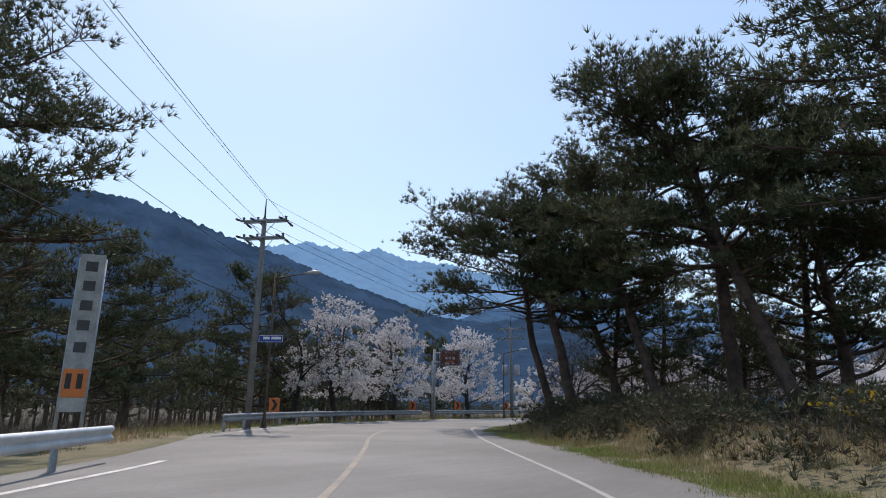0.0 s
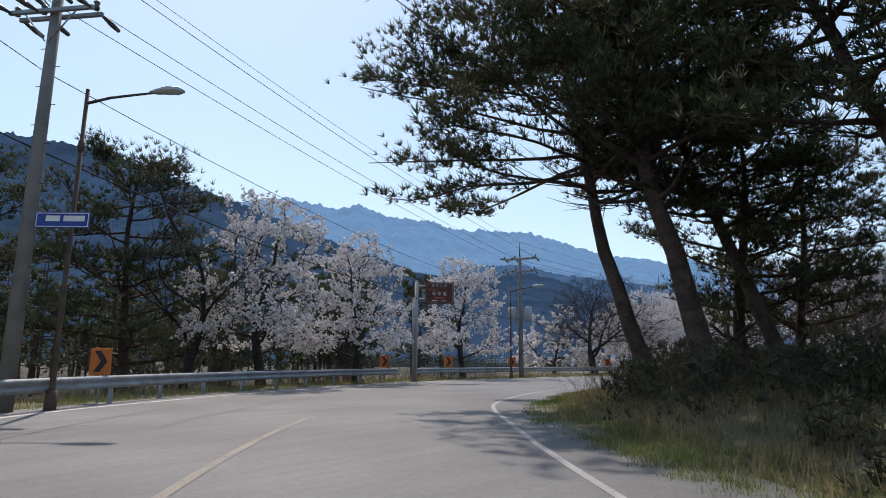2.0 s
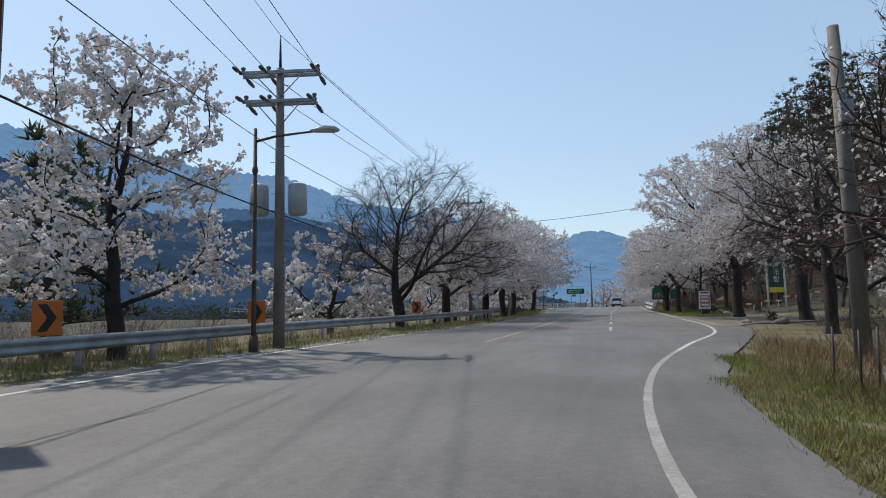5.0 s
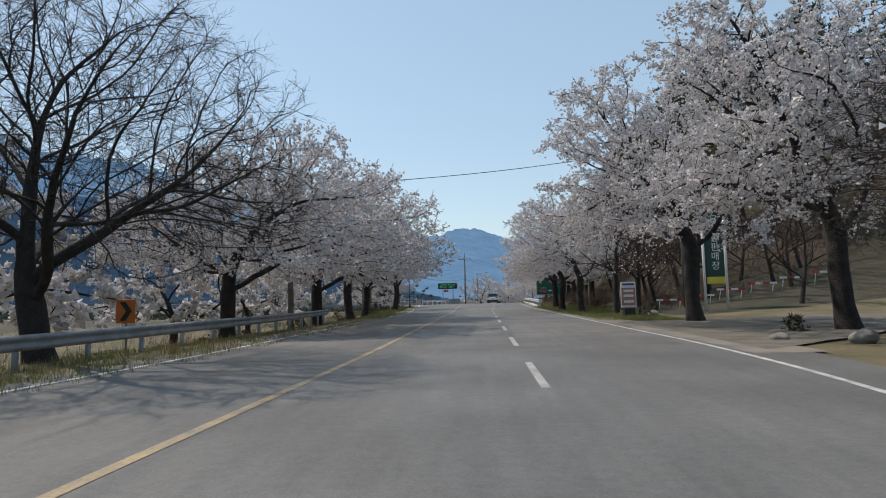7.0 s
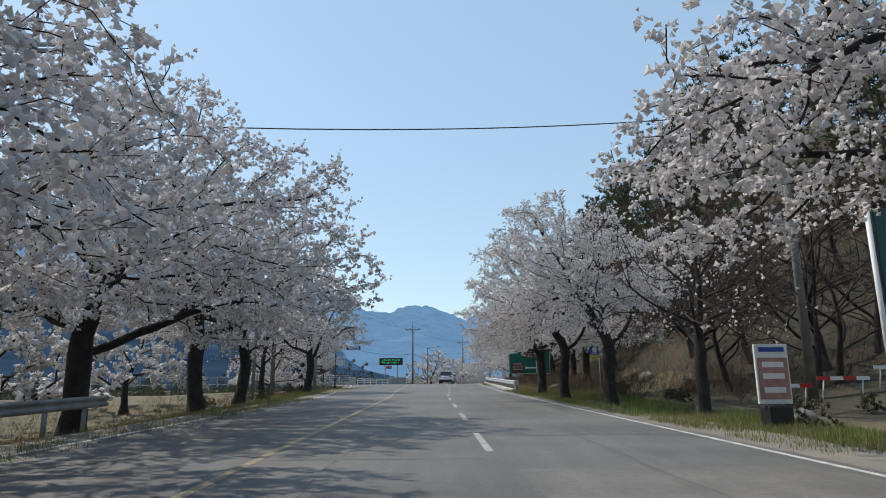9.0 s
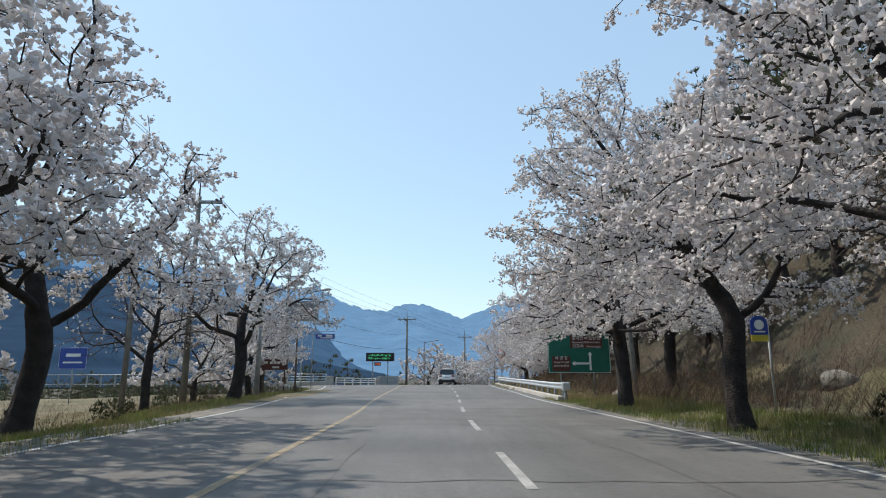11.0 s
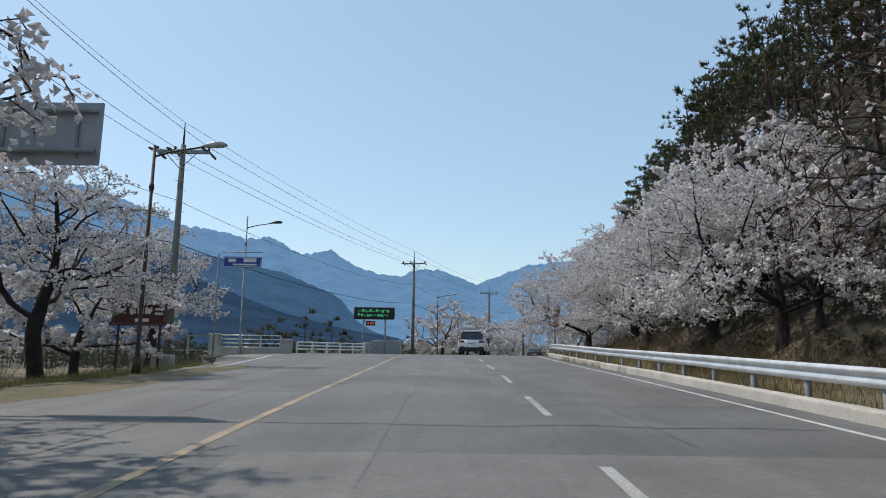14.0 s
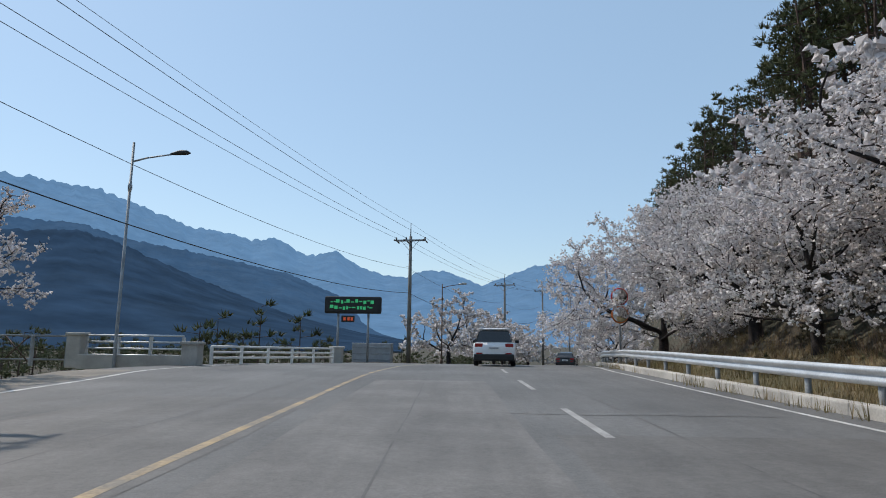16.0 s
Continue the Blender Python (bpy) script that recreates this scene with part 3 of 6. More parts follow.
def pine_tree(seed, height=12.5, lean=(0.1, 0.0), first=0.38, reach=4.0, tr=0.26, limbs=34, label="", subs=8, tufts=15, needle=0.27, bias=(0.0, 0.0)):
    """A red pine: bare leaning trunk, and layered pads of needles on crooked limbs."""
    rng = random.Random(seed)
    wood, needles = Soup(), Soup()
    trunk, _ = bent_line(rng, Vector((0, 0, -0.3)), (UP + Vector((*lean, 0))).normalized(), height, 12, 0.07, UP, 0.35)
    wood.add(*tube_arrays(trunk, [tr * (1.25 if k == 0 else 1.0 - 0.82 * k / 12) for k in range(13)], 9))
    for li in range(limbs):
        f = (li + rng.random()) / limbs
        t = first + (1 - first) * f
        p, pd = at_line(trunk, min(t, 0.995))
        a = li * 2.4 + rng.uniform(-.5, .5)
        L = reach * (0.75 + 0.6 * f - 1.1 * f**3) * rng.uniform(0.7, 1.15) * (1 + bias[0] * math.cos(a) + bias[1] * math.sin(a))
        dead = f < 0.07
        L *= 0.5 if dead else 1.0
        P, _ = bent_line(rng, p, Vector((math.cos(a), math.sin(a), rng.uniform(-0.2, 0.4))), L, 6, 0.12, UP, 0.2)
        r = tr * (1 - 0.8 * t) * 0.42 + 0.012
        wood.add(*tube_arrays(P, [r * (1 - 0.8 * k / 6) for k in range(7)], 5, False))
        for si in range(subs):
            s = rng.uniform(0.2, 1.0)
            q, qd = at_line(P, s)
            side = Vector((-qd.y, qd.x, 0)).normalized() * rng.choice((-1, 1))
            sl = rng.uniform(0.6, 1.4) * (1.2 - 0.5 * s) * reach / 3.6
            Q, _ = bent_line(rng, q, qd * 0.8 + side * 0.8 + UP * 0.15, sl, 4, 0.18, UP, 0.25)
            wood.add(*tube_arrays([Q[0], Q[2], Q[4]], [0.022, 0.014, 0.005], 3, False))
            if dead:
                continue
            for k in range(tufts):
                c, cd = at_line(Q, rng.uniform(0.15, 1.0))
                c = c + Vector((rng.gauss(0, .24), rng.gauss(0, .24), rng.gauss(0.04, .09)))
                tuft(needles, rng, c, (cd * 0.6 + UP * rng.uniform(0.2, 1.0) + Vector((rng.gauss(0, .4), rng.gauss(0, .4), 0))).normalized(), needle * rng.uniform(0.75, 1.3), 8)
    ob = tagged(new("pine_tree"), label, "tree", "pine trees")
    wood.object("trunk", M["bark_pine"], ob, "dark reddish trunk and crooked limbs", True)
    tagged(needles.object("crown", M["needles"], ob, "dark green needle pads"), kind="stuff")
    return ob


def place(ob, x, y, rz=0.0, s=1.0, z=None):
    ob.matrix_world = Matrix.Translation((x, y, ground_z(x, y) if z is None else z)) @ pose(0, 0, 0, 0, 0, rz) @ Matrix.Diagonal((s, s, s, 1))
    return ob


def copy_at(src, x, y, rz=0.0, s=1.0, label=""):
    c = copy_thing(src, Matrix.Identity(4))
    place(c, x, y, rz, s)
    if label:
        c["label"] = label
    return c


def grow(rng, base, pts, step, kill, rounds, keep_on=0.45, jitter=0.17):
    """Lets branches grow from a trunk towards free places in the crown; gives nodes and parents."""
    N = [np.array(p) for p in base]
    par = [i - 1 for i in range(len(base))]
    kids = [[i + 1] for i in range(len(base) - 1)] + [[]]
    P = np.array(pts)
    D = np.full(len(P), 1e9)
    near = np.zeros(len(P), int)
    fresh = list(range(len(N) // 2 + 1, len(N)))
    for _ in range(rounds):
        A = np.array([N[k] for k in fresh])
        d = ((P[:, None] - A[None]) ** 2).sum(2)
        j = d.argmin(1)
        d = d[np.arange(len(P)), j]
        m = d < D
        D[m], near[m] = d[m], np.array(fresh)[j[m]]
        keep = D > kill * kill
        P, D, near = P[keep], D[keep], near[keep]
        if not len(P):
            break
        fresh = []
        for k in np.unique(near):
            v = P[near == k] - N[k]
            v = (v / np.linalg.norm(v, axis=1)[:, None]).mean(0)
            v = v / (np.linalg.norm(v) + 1e-6)
            if par[k] >= 0:
                w = N[k] - N[par[k]]
                v = v + keep_on * w / (np.linalg.norm(w) + 1e-6)
            v = v + np.array([rng.gauss(0, jitter), rng.gauss(0, jitter), rng.gauss(0, jitter * 0.8)])
            q = N[k] + step * v / np.linalg.norm(v)
            if all(((N[c] - q) ** 2).sum() > (0.35 * step) ** 2 for c in kids[k]):
                N.append(q)
                par.append(int(k))
                kids.append([])
                kids[k].append(len(N) - 1)
                fresh.append(len(N) - 1)
        if not fresh:
            break
    return N, par


def sprays(rng, height, low, reach, crown_at, shear, pads, flat):
    """The crown as flat layered pads under an uneven umbrella: centre and half sizes of each."""
    out = []
    tries = 0
    while len(out) < pads and tries < 4000:
        tries += 1
        u, v = rng.uniform(-1, 1), rng.uniform(-1, 1)
        rho = math.hypot(u, v)
        if rho > 1:
            continue
        top = low + 0.5 + (height - low - 0.5) * max(0.0, 1 - rho**2.6) ** 0.6
        z = rng.uniform(low + 0.45 * (1 - rho) * (height - low) * 0.5, top)
        f = (z - low) / (height - low)
        c = Vector((crown_at[0] + u * reach[0] * 0.86 + shear * f, crown_at[1] + v * reach[1] * 0.86, z - 0.3))
        h = rng.uniform(0.95, 1.75) * reach[0] / 5
        size = Vector((h * rng.uniform(0.85, 1.25), h * rng.uniform(0.85, 1.25), h * flat * rng.uniform(0.75, 1.2)))
        if all(((c.x - d.x) / (e.x + size.x)) ** 2 + ((c.y - d.y) / (e.y + size.y)) ** 2 + ((c.z - d.z) / (e.z + size.z)) ** 2 > 0.40 for d, e in out):
            out.append((c, size))
    return out


def blossom_tree(seed, height, fork, reach, crown_at, low, trunk_r, lean=(0.0, 0.0), label="", pads=34, fill=42, step=0.36, kill=0.42, bloom=1.0, puff=0.052, shear=0.0, flat=0.42, side=3, twig_len=(0.16, 0.42), twig_w=0.006, twig_mat="twig", bare_mat="bark_cherry", dense=1.0, keep=0.45, jitter=0.17, along=5):
    """A cherry: forked trunk, crooked limbs spreading into layered sprays of twigs, set with balls of blossom."""
    rng = random.Random(seed)
    wood, fine = Soup(), Soup()
    centres = []
    d0 = (UP + Vector((*lean, 0))).normalized()
    trunk, d = bent_line(rng, Vector((0, 0, -0.3)), d0, fork + 0.3, 6, 0.06, UP, 0.0)
    pts = []
    for c, e in sprays(rng, height, low, reach, crown_at, shear, pads, flat):
        for _ in range(int(fill * (e.x * e.y) ** 0.75 * rng.uniform(0.8, 1.2))):
            o = Vector((rng.gauss(0, 1), rng.gauss(0, 1), rng.gauss(0, 1))).normalized() * rng.random() ** 0.4
            droop = 0.35 * e.z * (o.x * o.x + o.y * o.y)
            pts.append((c.x + o.x * e.x, c.y + o.y * e.y, c.z + o.z * e.z - droop))
    N, par = grow(rng, [tuple(p) for p in trunk], pts, step, kill, 60, keep, jitter)
    n = len(N)
    kids = [[] for _ in range(n)]
    for i in range(1, n):
        kids[par[i]].append(i)
    tips = [0] * n
    for i in range(n - 1, -1, -1):
        tips[i] = 1 if not kids[i] else sum(tips[k] for k in kids[i])
    R = [max(0.0065, trunk_r * 0.95 * (tips[i] / tips[0]) ** 0.55) for i in range(n)]
    V = [Vector(p) for p in N]
    starts = [(0, -1)]
    while starts:
        i, before = starts.pop()
        line = [before] if before >= 0 else []
        while True:
            line.append(i)
            if not kids[i]:
                break
            ks = sorted(kids[i], key=lambda k: -tips[k])
            starts.extend((k, i) for k in ks[1:])
            i = ks[0]
        if len(line) < 2:
            continue
        rr = [R[k] for k in line]
        if before >= 0:
            rr[0] = rr[1]
        else:
            rr = [r * f for r, f in zip(rr, [1.6, 1.2] + [1.0] * len(rr))]
        sides = 9 if max(rr) > 0.09 else 5 if max(rr) > 0.022 else 3
        (wood if max(rr) > 0.012 else fine).add(*tube_arrays([V[k] for k in line], rr, sides, False))
    centre = Vector((crown_at[0], crown_at[1], low + 0.3 * (height - low)))
    for i in range(7, n):
        if R[i] > 0.034:
            continue
        a, c = V[par[i]], V[i]
        away = (c - centre).normalized()
        ax = (c - a).normalized()
        u, w = frame_of(ax)
        g = lambda k: Vector((rng.gauss(0, k), rng.gauss(0, k), rng.gauss(0, k)))
        spots = [a.lerp(c, rng.random()) + g(0.08) for _ in range(4)]
        for k in range(side - 1 if kids[i] else side):
            b = rng.uniform(0, 6.283)
            o = (ax * 0.7 + (u * math.cos(b) + w * math.sin(b)) * 0.85 + away * 0.35).normalized()
            s = a.lerp(c, rng.uniform(0.2, 1.0))
            e = s + o * rng.uniform(*twig_len)
            fine.add([s - u * twig_w, s + u * twig_w, e], [(0, 1, 2)])
            if bloom > 0:
                spots.extend(s.lerp(e, f) + g(0.035) for f in np.linspace(0.2, 1.0, along))
            if bloom < 0.3:
                for _ in range(2):
                    q = s.lerp(e, rng.uniform(0.25, 0.9))
                    p2 = q + (o * 0.8 + g(0.45)).normalized() * rng.uniform(0.15, 0.35)
                    fine.add([q - w * twig_w * 0.8, q + w * twig_w * 0.8, p2], [(0, 1, 2)])
        centres.extend(s for s in spots if rng.random() < bloom * dense)
    ob = tagged(new("cherry_tree"), label, "tree", "cherry trees along the road")
    wood.object("trunk", M[bare_mat], ob, "dark rough trunk and limbs", True)
    tagged(fine.object("twig_spray", M[twig_mat], ob, "thin grey-brown twigs"), kind="stuff")
    if centres:
        knots("crown", centres, puff, seed, M["blossom"], ob, "pale pink-white blossom")
    return ob


cherries = [
    place(blossom_tree(1, 8.6, 2.6, (6.4, 5.4), (1.5, 0), 3.3, 0.31, (0.05, 0), "old cherry in full bloom, canopy reaching over the road", 52, 46, puff=0.056, dense=0.85), -10.3, 31),
    place(blossom_tree(2, 8.8, 2.4, (4.4, 4.4), (0.1, 0), 3.4, 0.28, (0.03, 0), "old forked cherry in full bloom with an umbrella crown", 46, 46, puff=0.056, dense=0.85), -9.2, 70.3),
    place(blossom_tree(3, 11.0, 3.0, (5.0, 4.8), (-1.0, 0), 3.8, 0.31, (-0.14, 0.02), "tall airy cherry in bloom leaning over the road", 50, 46, shear=-1.6, puff=0.05, along=6), 8.6, 32.4),
    place(blossom_tree(4, 8.2, 1.7, (5.2, 4.8), (-1.2, 0), 1.7, 0.25, (-0.1, 0), "cherry in full pale bloom, wide and dense", 34, flat=0.42), 12.0, 87.5, 20, 1.0),
    place(blossom_tree(9, 7.4, 2.2, (4.4, 4.3), (-0.2, 0), 3.0, 0.27, (-0.05, 0), "low spreading cherry in full bloom over the verge", 44, 46, puff=0.04, along=8), 6.7, 63.6),
    place(blossom_tree(12, 8.5, 1.9, (3.1, 3.1), (0, 0), 1.8, 0.2, (0.05, 0), "upright cherry in bloom with drooping lower sprays", 40, 50, puff=0.064, flat=0.5, dense=0.85), -10.4, 2.2, 40),
]
far_cherry = place(blossom_tree(6, 7.6, 1.6, (4.8, 4.6), (0, 0), 1.6, 0.22, (0, 0), "cherry tree in bloom farther along the road", 34, 13, 0.5, 0.7, puff=0.13, flat=0.5, dense=0.78), -15.5, 24)
bare = place(blossom_tree(5, 8.6, 1.9, (5.0, 4.8), (0.7, 0), 3.2, 0.30, (0.04, 0), "large cherry tree still bare of blossom", 60, 62, 0.34, 0.32, bloom=0, flat=0.9, keep=1.0, jitter=0.12, side=4, twig_len=(0.25, 0.6), twig_w=0.006, twig_mat="twig_dark"), -9.4, 19.6)
half = place(blossom_tree(7, 6.9, 1.4, (3.0, 3.0), (0, 0), 2.6, 0.18, (0, 0), "cherry tree just opening, mostly bare twigs", 34, 34, 0.36, 0.40, bloom=0.03, flat=0.9, keep=0.9, jitter=0.12, side=3, twig_len=(0.3, 0.6), twig_w=0.006, twig_mat="twig_bud"), -11.2, 66.0, 130)
winter = place(blossom_tree(8, 7.4, 1.7, (2.9, 2.9), (0, 0), 2.0, 0.13, (0, 0), "leafless brown tree on the slope", 22, 24, 0.42, 0.46, bloom=0, flat=1.0, keep=0.9, jitter=0.12, side=3, twig_len=(0.3, 0.7), twig_w=0.007, twig_mat="twig_bud"), 17, 58, 0)
winter.name, winter["group"] = "winter_tree", "leafless trees"

rng0 = random.Random(77)
for x, y, k, rz, s in [(-9.8, 42.3, 0, -18, 1.06), (-9.4, 50.4, 1, 165, 1.12), (-9.6, 56.0, 1, 60, 1.04), (-9.5, -8.0, 5, 200, 0.95), (-9.6, -13.4, 5, 100, 1.08), (10.4, 25.2, 2, 20, 0.95), (6.6, 48.4, 2, 10, 0.76), (6.1, 54.3, 2, -15, 0.75), (11.3, 71.3, 4, 160, 1.05), (11.9, 93.4, 4, 170, 1.12), (11.3, 100, 3, 50, 0.86), (12.4, 106, 0, 100, 0.9), (11.0, 113, 3, 5, 1.05), (-14.8, 95.5, 1, 90, 0.82), (-12.2, 83.5, 1, 250, 0.8)]:
    copy_at(cherries[k], x, y, rz, s)
for x, y, rz, s in [(-14.5, 89, 100, 0.8), (-15, 36, 200, 0.9), (-16, 48, 250, 0.85), (-17, 60, 10, 0.85), (-13.5, 77, 80, 0.8), (15.5, 119, 90, 0.95), (14.5, 93, 10, 1.15), (15, 17, 77, 0.9), (16.5, 66, 140, 0.9), (-0.4, 139, 0, 1.0), (3.0, 150, 200, 1.0), (5.4, 160, 40, 1.05), (8.6, 172, 90, 1.0), (13.6, 190, 90, 1.1), (27, 152, 300, 1.1), (29, 168, 90, 1.1), (33, 186, 20, 1.1), (18.5, 28, 40, 0.9), (14.5, 101, 200, 1.1), (19, 128, 10, 1.0), (23, 140, 120, 1.05), (17.2, 147, 50, 0.95), (20.8, 161, 230, 1.0), (25.5, 178, 140, 1.05), (6.8, 164, 120, 0.95)]:
    copy_at(far_cherry, x, y, rz, s)
copy_at(half, 7.8, 43.4, 40, 1.0, "cherry tree with reddish buds, not yet open")
copy_at(half, 10.8, 50.4, 150, 1.05, "cherry tree with reddish buds, not yet open")
copy_at(half, 11.9, 78.0, 60, 1.5, "cherry tree with reddish buds, not yet open")
copy_at(half, 14.4, 81.5, 250, 1.6, "cherry tree with reddish buds, not yet open")
copy_at(half, 6.0, 1.6, 80, 0.85, "thin bare roadside tree")
copy_at(half, 6.9, 5.2, 200, 1.0, "thin bare roadside tree")
copy_at(winter, 6.6, -3.2, 30, 0.75, "thin bare sapling on the bank")
copy_at(half, 7.6, 12.5, 230, 1.1, "bare roadside tree with a few flowers")
copy_at(bare, 9.6, 16.5, 70, 0.85, "bare roadside tree with dense fine twigs")
copy_at(winter, -10.4, -16.6, 0, 1.35, "tall thin leafless tree behind the rail")
rw = random.Random(31)
made = 0
while made < 30:
    x, y = rw.uniform(12, 30), rw.uniform(46, 112)
    if 12.5 < road_s(x, y)[0] < 24:
        copy_at(winter, x, y, rw.uniform(0, 360), rw.uniform(0.8, 1.3))
        made += 1
for x, y in ((14.3, 47.2), (17.2, 49), (20.4, 47.5), (23, 50), (12, 50.5), (11.5, 7), (13.5, 12), (10.5, 0), (15, 5), (17, 41), (18.5, 45)):
    copy_at(winter, x, y, x * 40, 0.95, "leafless brown tree by the side lane")
PN = "tall red pine with a bare leaning trunk and layered dark crown"
pines = [
    place(pine_tree(11, 12.5, (-0.2, -0.05), 0.44, 6.0, 0.24, 46, label=PN, subs=10, tufts=18, bias=(-0.32, -0.12)), 7.4, -13.8),
    place(pine_tree(12, 14.0, (-0.1, -0.05), 0.34, 5.2, 0.28, 38, label=PN, subs=9, tufts=15), 9.2, -15.2),
    place(pine_tree(13, 12.5, (-0.25, -0.15), 0.36, 4.4, 0.22, label=PN, tufts=15), 10.2, -11.8),
    place(pine_tree(14, 10.5, (0.05, 0.0), 0.12, 4.6, 0.24, 38, label="broad dark pine with layered branches", tufts=14), -13.3, -17.7),
]
for x, y, k, rz, s in [(14.2, -17.6, 2, -20, 1.0), (16.4, -16.8, 1, 120, 1.05), (8.6, -9.8, 3, 80, 0.85), (19.4, -20.6, 2, -15, 1.1), (21.6, -17.0, 1, 220, 1.05), (19.6, -12.5, 3, 200, 1.2), (22.4, -21.5, 1, 170, 1.05), (9.5, -5.5, 3, 50, 0.8), (14, -6, 3, 10, 0.8), (24.6, -18.6, 1, 300, 1.0), (18.0, -10.0, 3, 120, 1.1), (-10.5, -29.0, 3, 20, 0.95), (1.8, -35.4, 1, 100, 1.08), (-6.5, -36.0, 3, 200, 1.1), (-17, -24, 3, 90, 1.0), (-14, -33, 1, 140, 0.8)]:
    copy_at(pines[k], x, y, rz, s)


def far_pine(soup, wood, rng, x, y, z, h, boughs=11, spread=0.24, per=8, low=0.34, needle=0.042):
    """A pine seen from afar: a stem with boughs, each a flat pad of needle tufts."""
    lean = rng.gauss(0, 0.05)
    wood.add(*tube_arrays([(x, y, z - 0.5), (x + lean * h, y, z + h * 0.94)], [h * 0.016, h * 0.004], 4, False))
    for k in range(boughs):
        f = low + (0.98 - low) * (k + rng.random()) / boughs
        a = k * 2.4 + rng.uniform(-.6, .6)
        r = h * spread * (1.12 - f) ** 0.6 * rng.uniform(0.7, 1.3)
        ca, sa = math.cos(a), math.sin(a)
        p0 = Vector((x + lean * h * f, y, z + h * f))
        wood.add(*tube_arrays([p0, p0 + Vector((ca * r, sa * r, 0.06 * h * spread))], [h * 0.006, h * 0.001], 3, False))
        for j in range(per):
            g = rng.uniform(0.35, 1.1) * r
            side = rng.gauss(0, 0.26) * r
            c = p0 + Vector((ca * g - sa * side, sa * g + ca * side, rng.gauss(0.02, 0.012) * h))
            tuft(soup, rng, c, Vector((ca * 0.4 + rng.gauss(0, .3), sa * 0.4 + rng.gauss(0, .3), 0.8)).normalized(), h * needle * rng.uniform(0.7, 1.35), 7)


leaf, stem = Soup(), Soup()
for i in range(240):
    x, y = rng0.uniform(-62, -17), rng0.uniform(-60, 14)
    s, _ = road_s(x, y)
    if s < -15:
        far_pine(leaf, stem, rng0, x, y, on_ground(x, y), rng0.uniform(6.5, 9.5), 13, 0.32, 7, 0.14, 0.055)
wood_left = tagged(new("pine_wood"), "dark pine wood beyond the roadside thicket", "wood", kind="stuff")
tagged(leaf.object("crowns", M["needles"], wood_left), kind="stuff")
tagged(stem.object("trunks", M["bark_pine"], wood_left), kind="stuff")
leaf, stem = Soup(), Soup()
for i in range(400):
    x, y = rng0.uniform(14, 52), rng0.uniform(44, 215)
    x += 0.4 * bend(y)
    if road_s(x, y)[0] > 14 and hill(x, y) > 2.5 + 5 * rng0.random():
        far_pine(leaf, stem, rng0, x, y, on_ground(x, y), rng0.uniform(8, 12), 13, 0.30, 10)
wood_hill = tagged(new("hill_wood"), "dark pines covering the hillside", "wood", kind="stuff")
tagged(leaf.object("crowns", M["needles"], wood_hill), kind="stuff")
tagged(stem.object("trunks", M["bark_pine"], wood_hill), kind="stuff")


leaf, stem = Soup(), Soup()
for i in range(560):
    y = 116 + 214 * rng0.random() ** 1.6
    x = rng0.uniform(-190, 10) + 0.3 * bend(y)
    s = road_s(x, y)[0]
    if s < -14:
        far_pine(leaf, stem, rng0, x, y, on_ground(x, y), rng0.uniform(3.0, 5.2) + 0.012 * (y - 122), 9, 0.42, 5, 0.06, 0.1)
wood_valley = tagged(new("valley_wood"), "dark trees on the valley floor beyond the bridge", "wood", kind="stuff")
tagged(leaf.object("crowns", M["needles"], wood_valley), kind="stuff")
tagged(stem.object("trunks", M["bark_pine"], wood_valley), kind="stuff")


# ---- thickets and grass ----
M["brush"] = material("dry_brush", (0.115, 0.085, 0.065), 0.95, var=0.35, scale=0.3, fine=3, bump=0, random_island=0.45, color2=(0.075, 0.06, 0.045))
M["redbrush"] = material("reddish_brush", (0.115, 0.07, 0.055), 0.95, var=0.35, scale=0.3, fine=3, bump=0, random_island=0.4, color2=(0.085, 0.06, 0.045))


def brush(soup, rng, x, y, z, h, n):
    """One bush of bare stems, each a thin blade with side twigs."""
    for k in range(n):
        a = rng.uniform(0, 6.283)
        t = rng.uniform(0.1, 1.0)
        d = Vector((math.cos(a) * t, math.sin(a) * t, 1)).normalized()
        b = Vector((x + rng.gauss(0, .25), y + rng.gauss(0, .25), z - 0.05))
        L = h * rng.uniform(0.5, 1.1)
        u, w = frame_of(d)
        o = u * math.cos(a) + w * math.sin(a)
        q = b + d * L * 0.55 + o * L * 0.06
        e = b + d * L + o * L * rng.uniform(-.1, .25)
        k1 = 0.002 + 0.0009 * L
        soup.add([b - o * k1, b + o * k1, q - o * k1, q + o * k1, e], [(0, 1, 3), (0, 3, 2), (2, 3, 4)])
        for j in range(9):
            f = rng.uniform(0.15, 0.97)
            p = b.lerp(e, f)
            g = p + (d * 0.8 + Vector((rng.gauss(0, .6), rng.gauss(0, .6), rng.gauss(0, .3)))).normalized() * L * rng.uniform(0.12, 0.32)
            k2 = 0.0016 + 0.0008 * L
            soup.add([p - o * k2, p + o * k2, g], [(0, 1, 2)])


def thicket(name, label, mat, count, pick, h, n, seed):
    rng = random.Random(seed)
    so = Soup()
    made = 0
    while made < count:
        x, y = pick(rng)
        if x is None:
            continue
        brush(so, rng, x, y, on_ground(x, y), rng.uniform(*h), n)
        made += 1
    return tagged(so.object(name, mat), label, "bushes", kind="stuff")


